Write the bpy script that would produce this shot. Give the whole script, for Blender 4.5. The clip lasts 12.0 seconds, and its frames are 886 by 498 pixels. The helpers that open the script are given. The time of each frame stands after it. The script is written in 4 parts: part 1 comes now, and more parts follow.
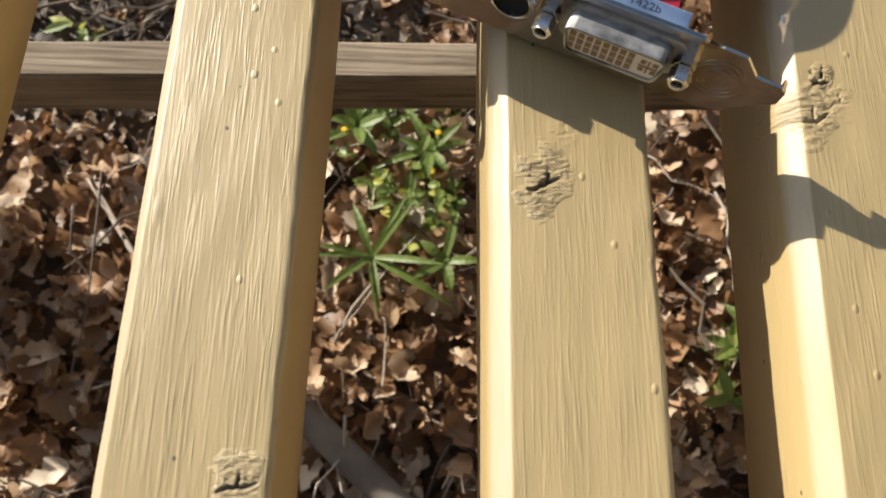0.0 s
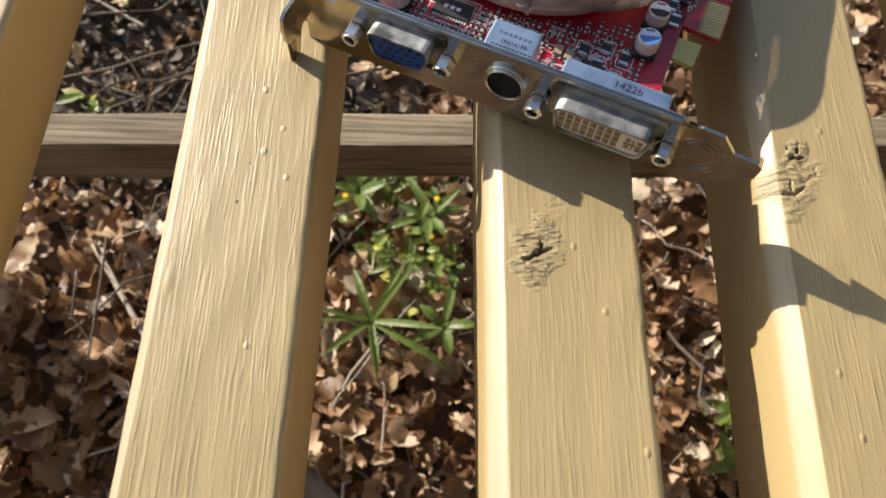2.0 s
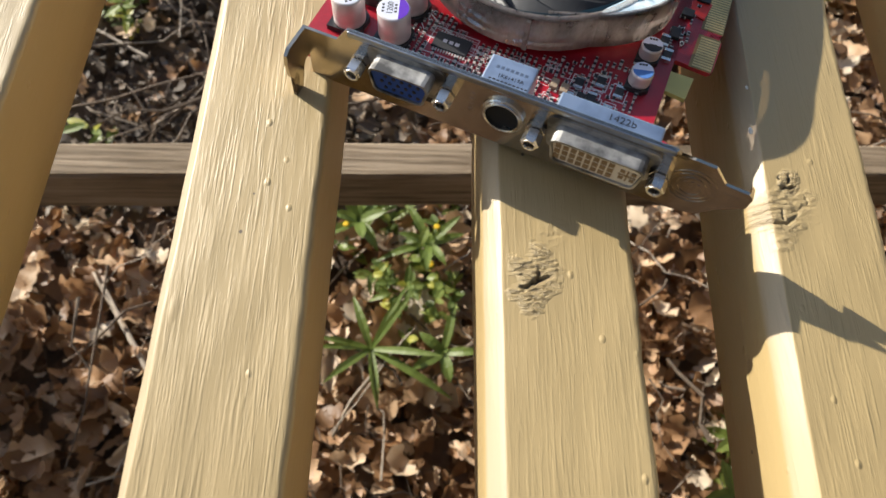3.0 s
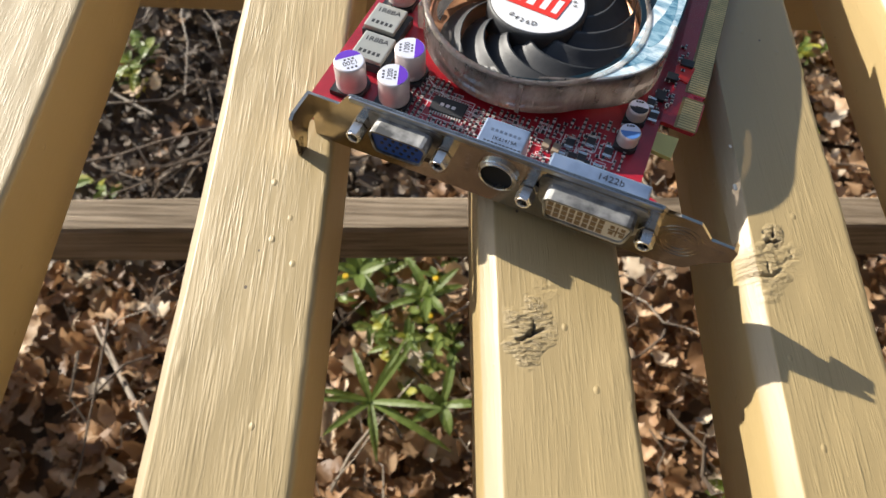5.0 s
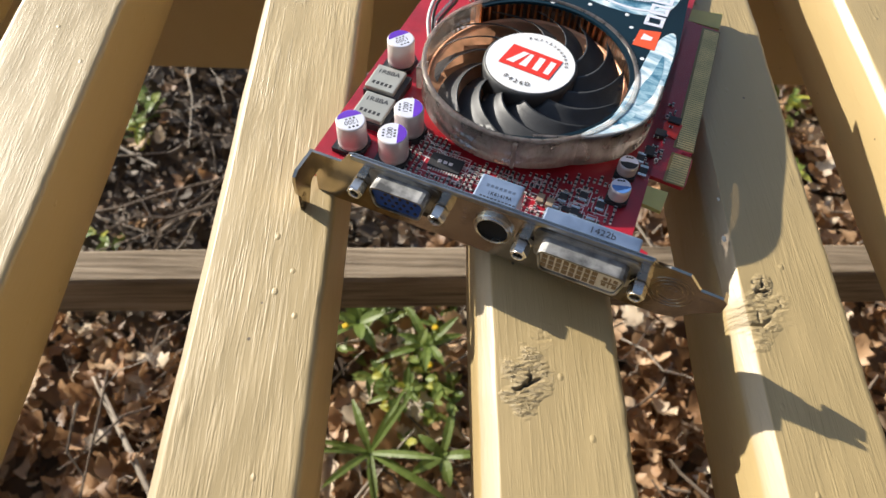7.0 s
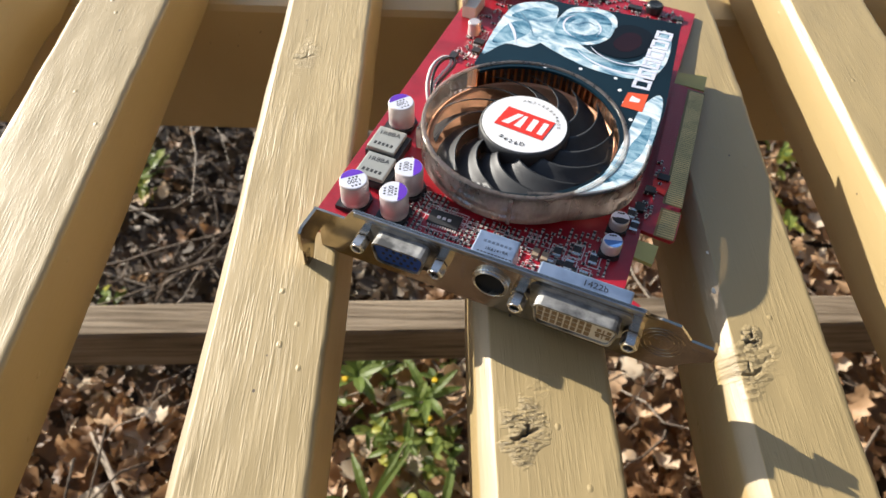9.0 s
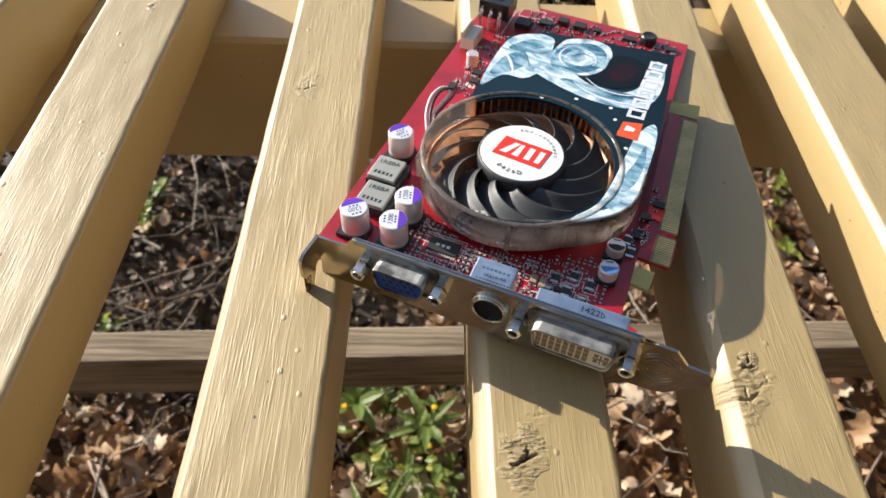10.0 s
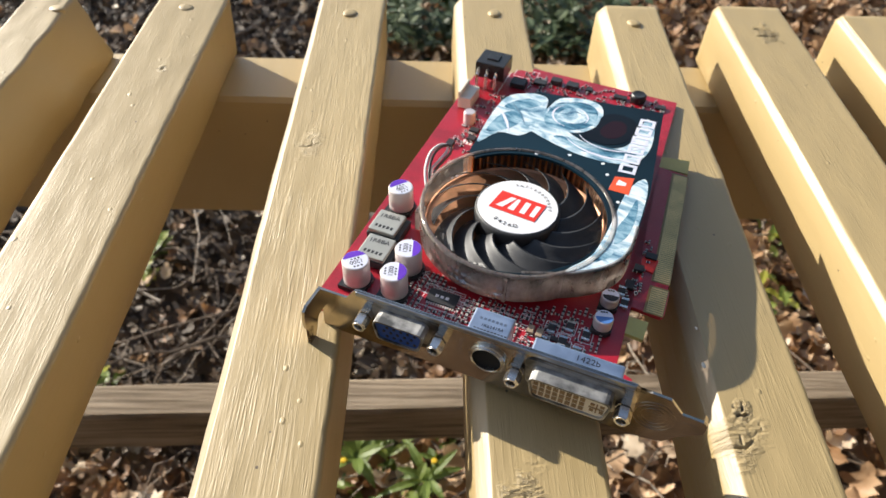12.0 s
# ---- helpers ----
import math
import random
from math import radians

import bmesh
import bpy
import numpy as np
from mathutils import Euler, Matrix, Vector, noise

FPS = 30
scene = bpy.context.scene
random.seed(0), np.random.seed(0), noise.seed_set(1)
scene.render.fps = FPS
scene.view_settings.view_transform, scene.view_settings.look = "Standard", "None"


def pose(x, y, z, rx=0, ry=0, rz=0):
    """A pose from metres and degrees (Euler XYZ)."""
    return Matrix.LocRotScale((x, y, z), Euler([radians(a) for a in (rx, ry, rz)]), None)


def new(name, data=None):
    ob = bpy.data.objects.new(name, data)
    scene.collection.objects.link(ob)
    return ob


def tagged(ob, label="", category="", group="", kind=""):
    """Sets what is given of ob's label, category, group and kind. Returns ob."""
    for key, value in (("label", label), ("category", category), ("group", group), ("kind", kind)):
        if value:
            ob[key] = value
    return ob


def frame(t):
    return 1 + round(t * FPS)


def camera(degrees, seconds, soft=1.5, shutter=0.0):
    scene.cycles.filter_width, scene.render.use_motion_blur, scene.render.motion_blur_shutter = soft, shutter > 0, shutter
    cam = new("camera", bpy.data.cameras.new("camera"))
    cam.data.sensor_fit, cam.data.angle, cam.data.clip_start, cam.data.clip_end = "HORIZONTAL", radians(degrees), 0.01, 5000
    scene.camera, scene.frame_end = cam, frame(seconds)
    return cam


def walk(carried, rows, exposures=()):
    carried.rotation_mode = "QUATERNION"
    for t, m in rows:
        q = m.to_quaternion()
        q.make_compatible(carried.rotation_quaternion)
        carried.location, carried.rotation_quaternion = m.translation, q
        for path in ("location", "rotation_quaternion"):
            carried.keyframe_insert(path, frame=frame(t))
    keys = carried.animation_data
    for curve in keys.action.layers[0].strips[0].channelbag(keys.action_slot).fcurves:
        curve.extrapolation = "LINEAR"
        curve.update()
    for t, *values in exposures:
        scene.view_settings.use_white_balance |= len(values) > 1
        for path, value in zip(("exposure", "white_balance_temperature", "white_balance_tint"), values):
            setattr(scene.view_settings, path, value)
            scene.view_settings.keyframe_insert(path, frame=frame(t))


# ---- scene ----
# ---- camera ----
MM = 0.001
SEAT = 0.48  # height of the slat tops over the ground


def eye(x, y, z, yaw, tilt, roll):
    return pose(x * MM, y * MM, SEAT + z * MM, 0, 0, yaw) @ pose(0, 0, 0, tilt) @ pose(0, 0, 0, 0, 0, roll)


cam = camera(65.13, 12.0)
cam.data.dof.use_dof = True
cam.data.dof.focus_distance = 0.212
cam.data.dof.aperture_fstop = 23.0
walk(cam, [
    (0.0, eye(-29.3, -99.0, 151.4, -7.142, 16.881, 8.381)),
    (0.5, eye(-29.5, -99.1, 153.2, -6.557, 18.286, 7.862)),
    (1.0, eye(-29.5, -99.5, 155.1, -6.087, 19.542, 7.408)),
    (1.5, eye(-29.5, -99.9, 157.3, -5.664, 20.836, 6.915)),
    (2.0, eye(-29.4, -100.3, 159.1, -5.313, 22.043, 6.541)),
    (2.5, eye(-29.4, -100.7, 160.8, -5.005, 23.195, 6.193)),
    (3.0, eye(-29.5, -101.2, 162.4, -4.792, 24.263, 5.952)),
    (5.0, eye(-29.4, -103.2, 168.9, -4.051, 28.432, 4.961)),
    (5.5, eye(-29.3, -103.4, 170.2, -3.886, 29.289, 4.773)),
    (6.0, eye(-29.2, -104.0, 171.7, -3.729, 30.282, 4.540)),
    (6.5, eye(-29.1, -104.6, 173.2, -3.575, 31.341, 4.327)),
    (7.0, eye(-29.2, -105.1, 174.5, -3.497, 32.383, 4.196)),
    (9.0, eye(-29.5, -109.0, 181.1, -3.123, 36.687, 3.603)),
    (9.5, eye(-29.4, -109.8, 182.5, -3.010, 37.769, 3.437)),
    (10.0, eye(-29.4, -110.8, 183.8, -2.940, 38.850, 3.311)),
    (10.5, eye(-29.4, -111.9, 185.5, -2.846, 39.959, 3.204)),
    (11.0, eye(-29.5, -113.1, 186.9, -2.826, 41.085, 3.073)),
    (11.5, eye(-29.5, -113.9, 188.1, -2.777, 42.038, 2.985)),
    (12.0, eye(-29.5, -115.2, 188.9, -2.694, 43.132, 2.872)),
])

# ---- light: a low sun from behind and to one side, clear sky ----
TO_SUN = Vector((-1.88, 1.432, 1.0)).normalized()
sun = new("sun", bpy.data.lights.new("sun", "SUN"))
sun.data.energy = 4.4
sun.data.angle = radians(0.55)
sun.data.color = (1.0, 0.94, 0.835)
sun.matrix_world = Matrix.Translation((-3, 3, 3)) @ TO_SUN.to_track_quat("Z", "Y").to_matrix().to_4x4()
world = bpy.data.worlds.new("sky")
scene.world = world
world.use_nodes = True
sky = world.node_tree.nodes.new("ShaderNodeTexSky")
sky.sky_type = "NISHITA"
sky.sun_disc = False
sky.sun_elevation = math.asin(TO_SUN.z)
sky.sun_rotation = math.atan2(TO_SUN.x, TO_SUN.y)
world.node_tree.links.new(sky.outputs[0], world.node_tree.nodes["Background"].inputs[0])
world.node_tree.nodes["Background"].inputs[1].default_value = 0.093
scene.view_settings.exposure = 0.84


# ---- materials ----
def shader(name, rough=0.5, metal=0.0, **more):
    m = bpy.data.materials.new(name)
    m.use_nodes = True
    b = m.node_tree.nodes["Principled BSDF"]
    b.inputs["Roughness"].default_value = rough
    b.inputs["Metallic"].default_value = metal
    for key, value in more.items():
        b.inputs[key.replace("_", " ")].default_value = value
    return m, m.node_tree.nodes, m.node_tree.links, b


def add(n, kind, **values):
    node = n.new(kind)
    for key, value in values.items():
        node.inputs[key.replace("_", " ")].default_value = value
    return node


def coords(n, l, scale, turn=0.0, shift=True):
    """Object coordinates, stretched, and moved by a random offset for each object."""
    tex = n.new("ShaderNodeTexCoord")
    mp = add(n, "ShaderNodeMapping", Scale=scale, Rotation=(0, 0, turn))
    if shift:
        info = n.new("ShaderNodeObjectInfo")
        mul = n.new("ShaderNodeMath")
        mul.operation = "MULTIPLY"
        mul.inputs[1].default_value = 7.3
        l.new(info.outputs["Random"], mul.inputs[0])
        off = n.new("ShaderNodeVectorMath")
        l.new(tex.outputs["Object"], off.inputs[0])
        l.new(mul.outputs[0], off.inputs[1])
        l.new(off.outputs[0], mp.inputs[0])
    else:
        l.new(tex.outputs["Object"], mp.inputs[0])
    return mp.outputs[0]


def ramp(n, l, source, stops):
    r = n.new("ShaderNodeValToRGB")
    e = r.color_ramp.elements
    while len(e) < len(stops):
        e.new(0.5)
    for k, (p, c) in enumerate(stops):
        e[k].position, e[k].color = p, (*c, 1)
    l.new(source, r.inputs[0])
    return r.outputs[0]


def bump(n, l, b, height, strength, distance, before=None):
    k = add(n, "ShaderNodeBump", Strength=strength, Distance=distance)
    l.new(height, k.inputs["Height"])
    if before:
        l.new(before, k.inputs["Normal"])
    l.new(k.outputs[0], b.inputs["Normal"])
    return k.outputs[0]


def plain(name, color, rough=0.5, metal=0.0, vary=0.12, scale=300.0, relief=0.15, **more):
    """A surface with slight mottling and fine relief."""
    m, n, l, b = shader(name, rough, metal, **more)
    c = coords(n, l, (scale, scale, scale))
    big = add(n, "ShaderNodeTexNoise", Scale=0.25, Detail=3.0)
    fine = add(n, "ShaderNodeTexNoise", Scale=2.5, Detail=4.0)
    l.new(c, big.inputs[0])
    l.new(c, fine.inputs[0])
    lo = tuple(max(0, v * (1 - vary)) for v in color)
    hi = tuple(min(1, v * (1 + vary)) for v in color)
    l.new(ramp(n, l, big.outputs[0], [(0.3, lo), (0.7, hi)]), b.inputs["Base Color"])
    bump(n, l, b, fine.outputs[0], relief, 0.0002)
    return m


def remap(n, l, source, lo, hi, out_lo=0.0, out_hi=1.0):
    r = n.new("ShaderNodeMapRange")
    for k, v in enumerate((lo, hi, out_lo, out_hi)):
        r.inputs[k + 1].default_value = v
    l.new(source, r.inputs[0])
    return r.outputs[0]


def times(n, l, p, q, operation="MULTIPLY"):
    m = n.new("ShaderNodeMath")
    m.operation = operation
    for k, v in enumerate((p, q)):
        if isinstance(v, (int, float)):
            m.inputs[k].default_value = v
        else:
            l.new(v, m.inputs[k])
    return m.outputs[0]


def blend(n, l, fac, first, second):
    mx = n.new("ShaderNodeMix")
    mx.data_type = "RGBA"
    l.new(fac, mx.inputs[0])
    for k, v in ((6, first), (7, second)):
        if isinstance(v, tuple):
            mx.inputs[k].default_value = (*v, 1)
        else:
            l.new(v, mx.inputs[k])
    return mx.outputs[2]


def paint_material():
    """Brushed tan paint: long brush ridges, drips and grit, pinholes; torn wood where the mesh marks it."""
    m, n, l, b = shader("tan_paint", 0.42)
    b.inputs["Specular IOR Level"].default_value = 0.85
    b.inputs["Coat Weight"].default_value = 0.3
    b.inputs["Coat Roughness"].default_value = 0.45
    fine = add(n, "ShaderNodeTexNoise", Scale=1.0, Detail=3.0, Roughness=0.55, Distortion=0.35)
    l.new(coords(n, l, (1500, 80, 650), 0.07), fine.inputs[0])
    stroke = add(n, "ShaderNodeTexNoise", Scale=1.0, Detail=2.5, Roughness=0.6, Distortion=0.5)
    l.new(coords(n, l, (820, 42, 300), 0.06), stroke.inputs[0])
    sag = add(n, "ShaderNodeTexNoise", Scale=1.0, Detail=2.0, Roughness=0.5)
    l.new(coords(n, l, (190, 30, 120), 0.1), sag.inputs[0])
    patch = add(n, "ShaderNodeTexNoise", Scale=1.0, Detail=2.0)
    l.new(coords(n, l, (70, 26, 60)), patch.inputs[0])
    grit = add(n, "ShaderNodeTexVoronoi", Scale=90.0, Randomness=1.0)
    l.new(coords(n, l, (1, 0.7, 1)), grit.inputs[0])
    speck = remap(n, l, grit.outputs["Distance"], 0.03, 0.085, 1.0, 0.0)
    tone = add(n, "ShaderNodeTexNoise", Scale=14.0, Detail=4.0)
    l.new(coords(n, l, (1, 0.35, 1)), tone.inputs[0])
    col = ramp(n, l, tone.outputs[0], [(0.3, (0.435, 0.316, 0.14)), (0.7, (0.5, 0.37, 0.17))])
    pits = add(n, "ShaderNodeTexVoronoi", Scale=85.0, Randomness=1.0)
    l.new(coords(n, l, (1, 0.8, 1)), pits.inputs[0])
    pit = remap(n, l, pits.outputs["Distance"], 0.03, 0.045)
    col = blend(n, l, pit, (0.1, 0.065, 0.03), col)
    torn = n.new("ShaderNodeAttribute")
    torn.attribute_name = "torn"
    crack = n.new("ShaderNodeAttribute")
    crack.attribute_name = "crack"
    # torn hollows and cracks are darkened in the colour, in place of shade
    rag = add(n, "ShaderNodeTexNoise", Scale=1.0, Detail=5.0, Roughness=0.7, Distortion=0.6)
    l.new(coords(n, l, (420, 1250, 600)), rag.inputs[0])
    hollow_shade = times(n, l, remap(n, l, rag.outputs[0], 0.5, 0.36), torn.outputs["Fac"])
    col = blend(n, l, times(n, l, hollow_shade, 0.38), col, (0.16, 0.11, 0.055))
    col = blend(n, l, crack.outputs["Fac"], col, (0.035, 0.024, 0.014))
    # paler bevel colour stands in for the highlight along the left edges
    lit_edge = n.new("ShaderNodeAttribute")
    lit_edge.attribute_name = "lit_edge"
    col = blend(n, l, times(n, l, lit_edge.outputs["Fac"], remap(n, l, tone.outputs[0], 0.25, 0.6, 0.45, 0.85)), col, (0.46, 0.375, 0.27))
    l.new(col, b.inputs["Base Color"])
    l.new(remap(n, l, fine.outputs[0], 0.0, 1.0, 0.42, 0.58), b.inputs["Roughness"])
    n1 = bump(n, l, b, sag.outputs[0], 0.2, 0.0007)
    ridges = times(n, l, remap(n, l, stroke.outputs[0], 0.5, 0.66), remap(n, l, patch.outputs[0], 0.36, 0.6, 0.15, 1.0))
    brushed = n.new("ShaderNodeAttribute")
    brushed.attribute_name = "brushed"
    n2 = bump(n, l, b, times(n, l, ridges, brushed.outputs["Fac"]), 0.3, 0.0004, n1)
    n3 = bump(n, l, b, remap(n, l, fine.outputs[0], 0.5, 0.72), 0.26, 0.0002, n2)
    runs = add(n, "ShaderNodeTexVoronoi", Scale=150.0, Randomness=1.0)
    l.new(coords(n, l, (1, 0.3, 1), 0.08), runs.inputs[0])
    lump = times(n, l, remap(n, l, runs.outputs["Distance"], 0.22, 0.05), remap(n, l, patch.outputs[0], 0.52, 0.62))
    n3 = bump(n, l, b, times(n, l, lump, brushed.outputs["Fac"]), 0.35, 0.0006, n3)
    n4 = bump(n, l, b, speck, 0.45, 0.0006, n3)
    bump(n, l, b, times(n, l, rag.outputs[0], torn.outputs["Fac"]), 0.9, 0.0016, n4)
    return m


def weathered_material():
    m, n, l, b = shader("weathered_wood", 0.85)
    g = add(n, "ShaderNodeTexNoise", Scale=1.0, Detail=6.0, Roughness=0.65, Distortion=0.4)
    l.new(coords(n, l, (9, 260, 260)), g.inputs[0])
    t = add(n, "ShaderNodeTexNoise", Scale=12.0, Detail=3.0)
    l.new(coords(n, l, (1, 1, 1)), t.inputs[0])
    mixed = n.new("ShaderNodeMath")
    mixed.operation = "MULTIPLY_ADD"
    mixed.inputs[1].default_value = 0.4
    l.new(t.outputs[0], mixed.inputs[0])
    l.new(g.outputs[0], mixed.inputs[2])
    l.new(ramp(n, l, mixed.outputs[0], [(0.45, (0.055, 0.039, 0.024)), (0.62, (0.2, 0.15, 0.1)), (0.85, (0.37, 0.295, 0.215))]), b.inputs["Base Color"])
    bump(n, l, b, g.outputs[0], 0.7, 0.002)
    return m


def island_material(name, stops, rough=0.75, translucent=0.0, scale=60.0):
    """Colour by island for loose litter and foliage, with veins and mottling."""
    m, n, l, b = shader(name, rough)
    geo = n.new("ShaderNodeNewGeometry")
    tex = n.new("ShaderNodeTexCoord")
    f = add(n, "ShaderNodeTexNoise", Scale=scale, Detail=4.0)
    l.new(tex.outputs["Object"], f.inputs[0])
    k = n.new("ShaderNodeMath")
    k.operation = "MULTIPLY_ADD"
    k.inputs[1].default_value = 0.3
    l.new(f.outputs[0], k.inputs[0])
    l.new(geo.outputs["Random Per Island"], k.inputs[2])
    sub = n.new("ShaderNodeMath")
    sub.operation = "SUBTRACT"
    sub.inputs[1].default_value = 0.085
    l.new(k.outputs[0], sub.inputs[0])
    l.new(ramp(n, l, sub.outputs[0], stops), b.inputs["Base Color"])
    fine = add(n, "ShaderNodeTexNoise", Scale=scale * 6, Detail=3.0)
    l.new(tex.outputs["Object"], fine.inputs[0])
    bump(n, l, b, fine.outputs[0], 0.5, 0.001)
    if translucent:
        tr = n.new("ShaderNodeBsdfTranslucent")
        l.new(b.inputs["Base Color"].links[0].from_socket, tr.inputs[0])
        mx = n.new("ShaderNodeMixShader")
        mx.inputs[0].default_value = translucent
        l.new(b.outputs[0], mx.inputs[1])
        l.new(tr.outputs[0], mx.inputs[2])
        l.new(mx.outputs[0], n["Material Output"].inputs[0])
    return m


def ground_material():
    m, n, l, b = shader("litter_soil", 0.95)
    tex = n.new("ShaderNodeTexCoord")
    v = add(n, "ShaderNodeTexVoronoi", Scale=32.0)
    f = add(n, "ShaderNodeTexNoise", Scale=45.0, Detail=6.0)
    for t in (v, f):
        l.new(tex.outputs["Object"], t.inputs[0])
    mx = n.new("ShaderNodeMath")
    mx.operation = "MULTIPLY_ADD"
    mx.inputs[1].default_value = 0.5
    l.new(f.outputs[0], mx.inputs[0])
    sep = n.new("ShaderNodeSeparateColor")
    l.new(v.outputs["Color"], sep.inputs[0])
    l.new(sep.outputs[0], mx.inputs[2])
    l.new(ramp(n, l, mx.outputs[0], [(0.2, (0.04, 0.028, 0.02)), (0.8, (0.13, 0.085, 0.053)), (1.0, (0.22, 0.15, 0.1))]), b.inputs["Base Color"])
    bump(n, l, b, f.outputs[0], 0.8, 0.01)
    return m


PAINT = paint_material()
RAW_WOOD = weathered_material()
SOIL = ground_material()
LITTER = island_material("dry_leaves", [(0.0, (0.11, 0.065, 0.036)), (0.3, (0.26, 0.138, 0.062)), (0.6, (0.45, 0.262, 0.134)), (0.85, (0.6, 0.405, 0.24)), (1.0, (0.74, 0.61, 0.45))], 0.5, 0.27)
# darker leaf colours that imitate shade on the ground at back left
SHADED_CRUMBS = island_material("shaded_crumbs", [(0.0, (0.035, 0.025, 0.017)), (0.5, (0.085, 0.06, 0.04)), (0.9, (0.16, 0.12, 0.085)), (1.0, (0.34, 0.29, 0.23))], 0.7, 0.1)
TWIG = island_material("dry_twigs", [(0.0, (0.07, 0.05, 0.035)), (0.6, (0.2, 0.15, 0.11)), (1.0, (0.42, 0.36, 0.29))], 0.85)
GREEN = island_material("weed_leaves", [(0.0, (0.11, 0.16, 0.04)), (0.5, (0.22, 0.3, 0.07)), (0.85, (0.38, 0.45, 0.12)), (1.0, (0.5, 0.5, 0.08))], 0.4, 0.5)
DARK_GREEN = island_material("shrub_leaves", [(0.0, (0.04, 0.06, 0.03)), (0.6, (0.08, 0.12, 0.055)), (1.0, (0.2, 0.24, 0.13))], 0.5, 0.25)
PETAL = plain("yellow_petal", (0.75, 0.5, 0.02), 0.5)
BARK = plain("grey_stick", (0.22, 0.185, 0.15), 0.85, vary=0.3, scale=120, relief=0.6)
# dark surface of the added, unseen sky-blocking walls
BLOCK_DARK = plain("block_dark", (0.06, 0.05, 0.042), 0.9, vary=0.3, scale=120, relief=0.6)


def board_material():
    m, n, l, b = shader("red_board", 0.32)
    b.inputs["Coat Weight"].default_value = 0.4
    b.inputs["Coat Roughness"].default_value = 0.2
    br = n.new("ShaderNodeTexBrick")
    br.inputs["Scale"].default_value = 1.0
    br.inputs["Mortar Size"].default_value = 0.06
    br.inputs["Brick Width"].default_value = 1.6
    br.inputs["Row Height"].default_value = 0.5
    br.offset = 0.37
    w = add(n, "ShaderNodeTexNoise", Scale=0.06, Detail=2.0)
    c = coords(n, l, (1000, 1000, 1000), 0.0, False)
    l.new(c, br.inputs[0])
    l.new(c, w.inputs[0])
    br.inputs["Color1"].default_value = (0.3, 0.008, 0.018, 1)
    br.inputs["Color2"].default_value = (0.37, 0.009, 0.021, 1)
    br.inputs["Mortar"].default_value = (0.2, 0.006, 0.013, 1)
    mx = n.new("ShaderNodeMix")
    mx.data_type = "RGBA"
    r = ramp(n, l, w.outputs[0], [(0.48, (0, 0, 0)), (0.58, (1, 1, 1))])
    l.new(r, mx.inputs[0])
    mx.inputs[6].default_value = (0.4, 0.01, 0.024, 1)
    l.new(br.outputs[0], mx.inputs[7])
    l.new(mx.outputs[2], b.inputs["Base Color"])
    bump(n, l, b, br.outputs["Fac"], 0.3, 0.00006)
    return m


def metal(name, color, rough, streak=(40, 900, 40), wear=0.12):
    m, n, l, b = shader(name, rough, 1.0)
    g = add(n, "ShaderNodeTexNoise", Scale=1.0, Detail=4.0, Roughness=0.6)
    l.new(coords(n, l, streak), g.inputs[0])
    t = add(n, "ShaderNodeTexNoise", Scale=160.0, Detail=5.0)
    l.new(coords(n, l, (1, 1, 1)), t.inputs[0])
    lo = tuple(v * (1 - wear * 2) for v in color)
    l.new(ramp(n, l, t.outputs[0], [(0.35, lo), (0.6, color)]), b.inputs["Base Color"])
    rr = n.new("ShaderNodeMapRange")
    rr.inputs[3].default_value, rr.inputs[4].default_value = rough * 0.75, min(1, rough * 1.4)
    l.new(t.outputs[0], rr.inputs[0])
    l.new(rr.outputs[0], b.inputs["Roughness"])
    bump(n, l, b, g.outputs[0], 0.12, 0.0001)
    return m


BOARD = board_material()
STEEL = metal("bracket_steel", (0.58, 0.51, 0.42), 0.2)
BRIGHT = metal("bright_nickel", (0.8, 0.78, 0.75), 0.25)
TIN = metal("tin_can", (0.58, 0.65, 0.76), 0.36)
LIP = metal("steel_edge", (0.42, 0.45, 0.50), 0.3)
DULL = metal("dull_zinc", (0.56, 0.55, 0.53), 0.55, wear=0.38)
COPPER = metal("copper", (0.92, 0.5, 0.29), 0.5)
COPPER.node_tree.nodes["Principled BSDF"].inputs["Metallic"].default_value = 0.3
# darker copy of the copper for the fins, their shade put into the colour
SHADED_COPPER = metal("shaded_copper", (0.8, 0.36, 0.15), 0.35)
SOLDER = plain("solder", (0.66, 0.62, 0.59), 0.36, 0.25)
GOLD = metal("gold_contacts", (0.82, 0.6, 0.28), 0.4)
SLEEVE = metal("capacitor_can", (0.72, 0.66, 0.66), 0.42, (300, 300, 10), 0.06)
SLEEVE.node_tree.nodes["Principled BSDF"].inputs["Metallic"].default_value = 0.5
BLACK = plain("black_plastic", (0.02, 0.02, 0.021), 0.35)
FAN_BLACK = plain("fan_plastic", (0.05, 0.051, 0.054), 0.46, relief=0.25, scale=900, Specular_IOR_Level=0.4)
HOLE = plain("brown_slot", (0.27, 0.18, 0.09), 0.7)
VOID = plain("dark_hollow", (0.012, 0.012, 0.012), 0.9)
CHIP = plain("chip_black", (0.03, 0.03, 0.032), 0.5)
IVORY = plain("ivory_plastic", (0.78, 0.72, 0.6), 0.5)
WHITE = plain("white_label", (0.82, 0.82, 0.84), 0.4, vary=0.03)
CAPTOP = plain("capacitor_top", (0.72, 0.74, 0.86), 0.4, vary=0.04)
PURPLE = plain("purple_mark", (0.13, 0.03, 0.5), 0.45)
BLUE_MARK = plain("blue_mark", (0.08, 0.2, 0.5), 0.45)
VGA_BLUE = plain("blue_plastic", (0.018, 0.075, 0.32), 0.45)
RED = plain("red_print", (0.75, 0.035, 0.02), 0.4, vary=0.05)
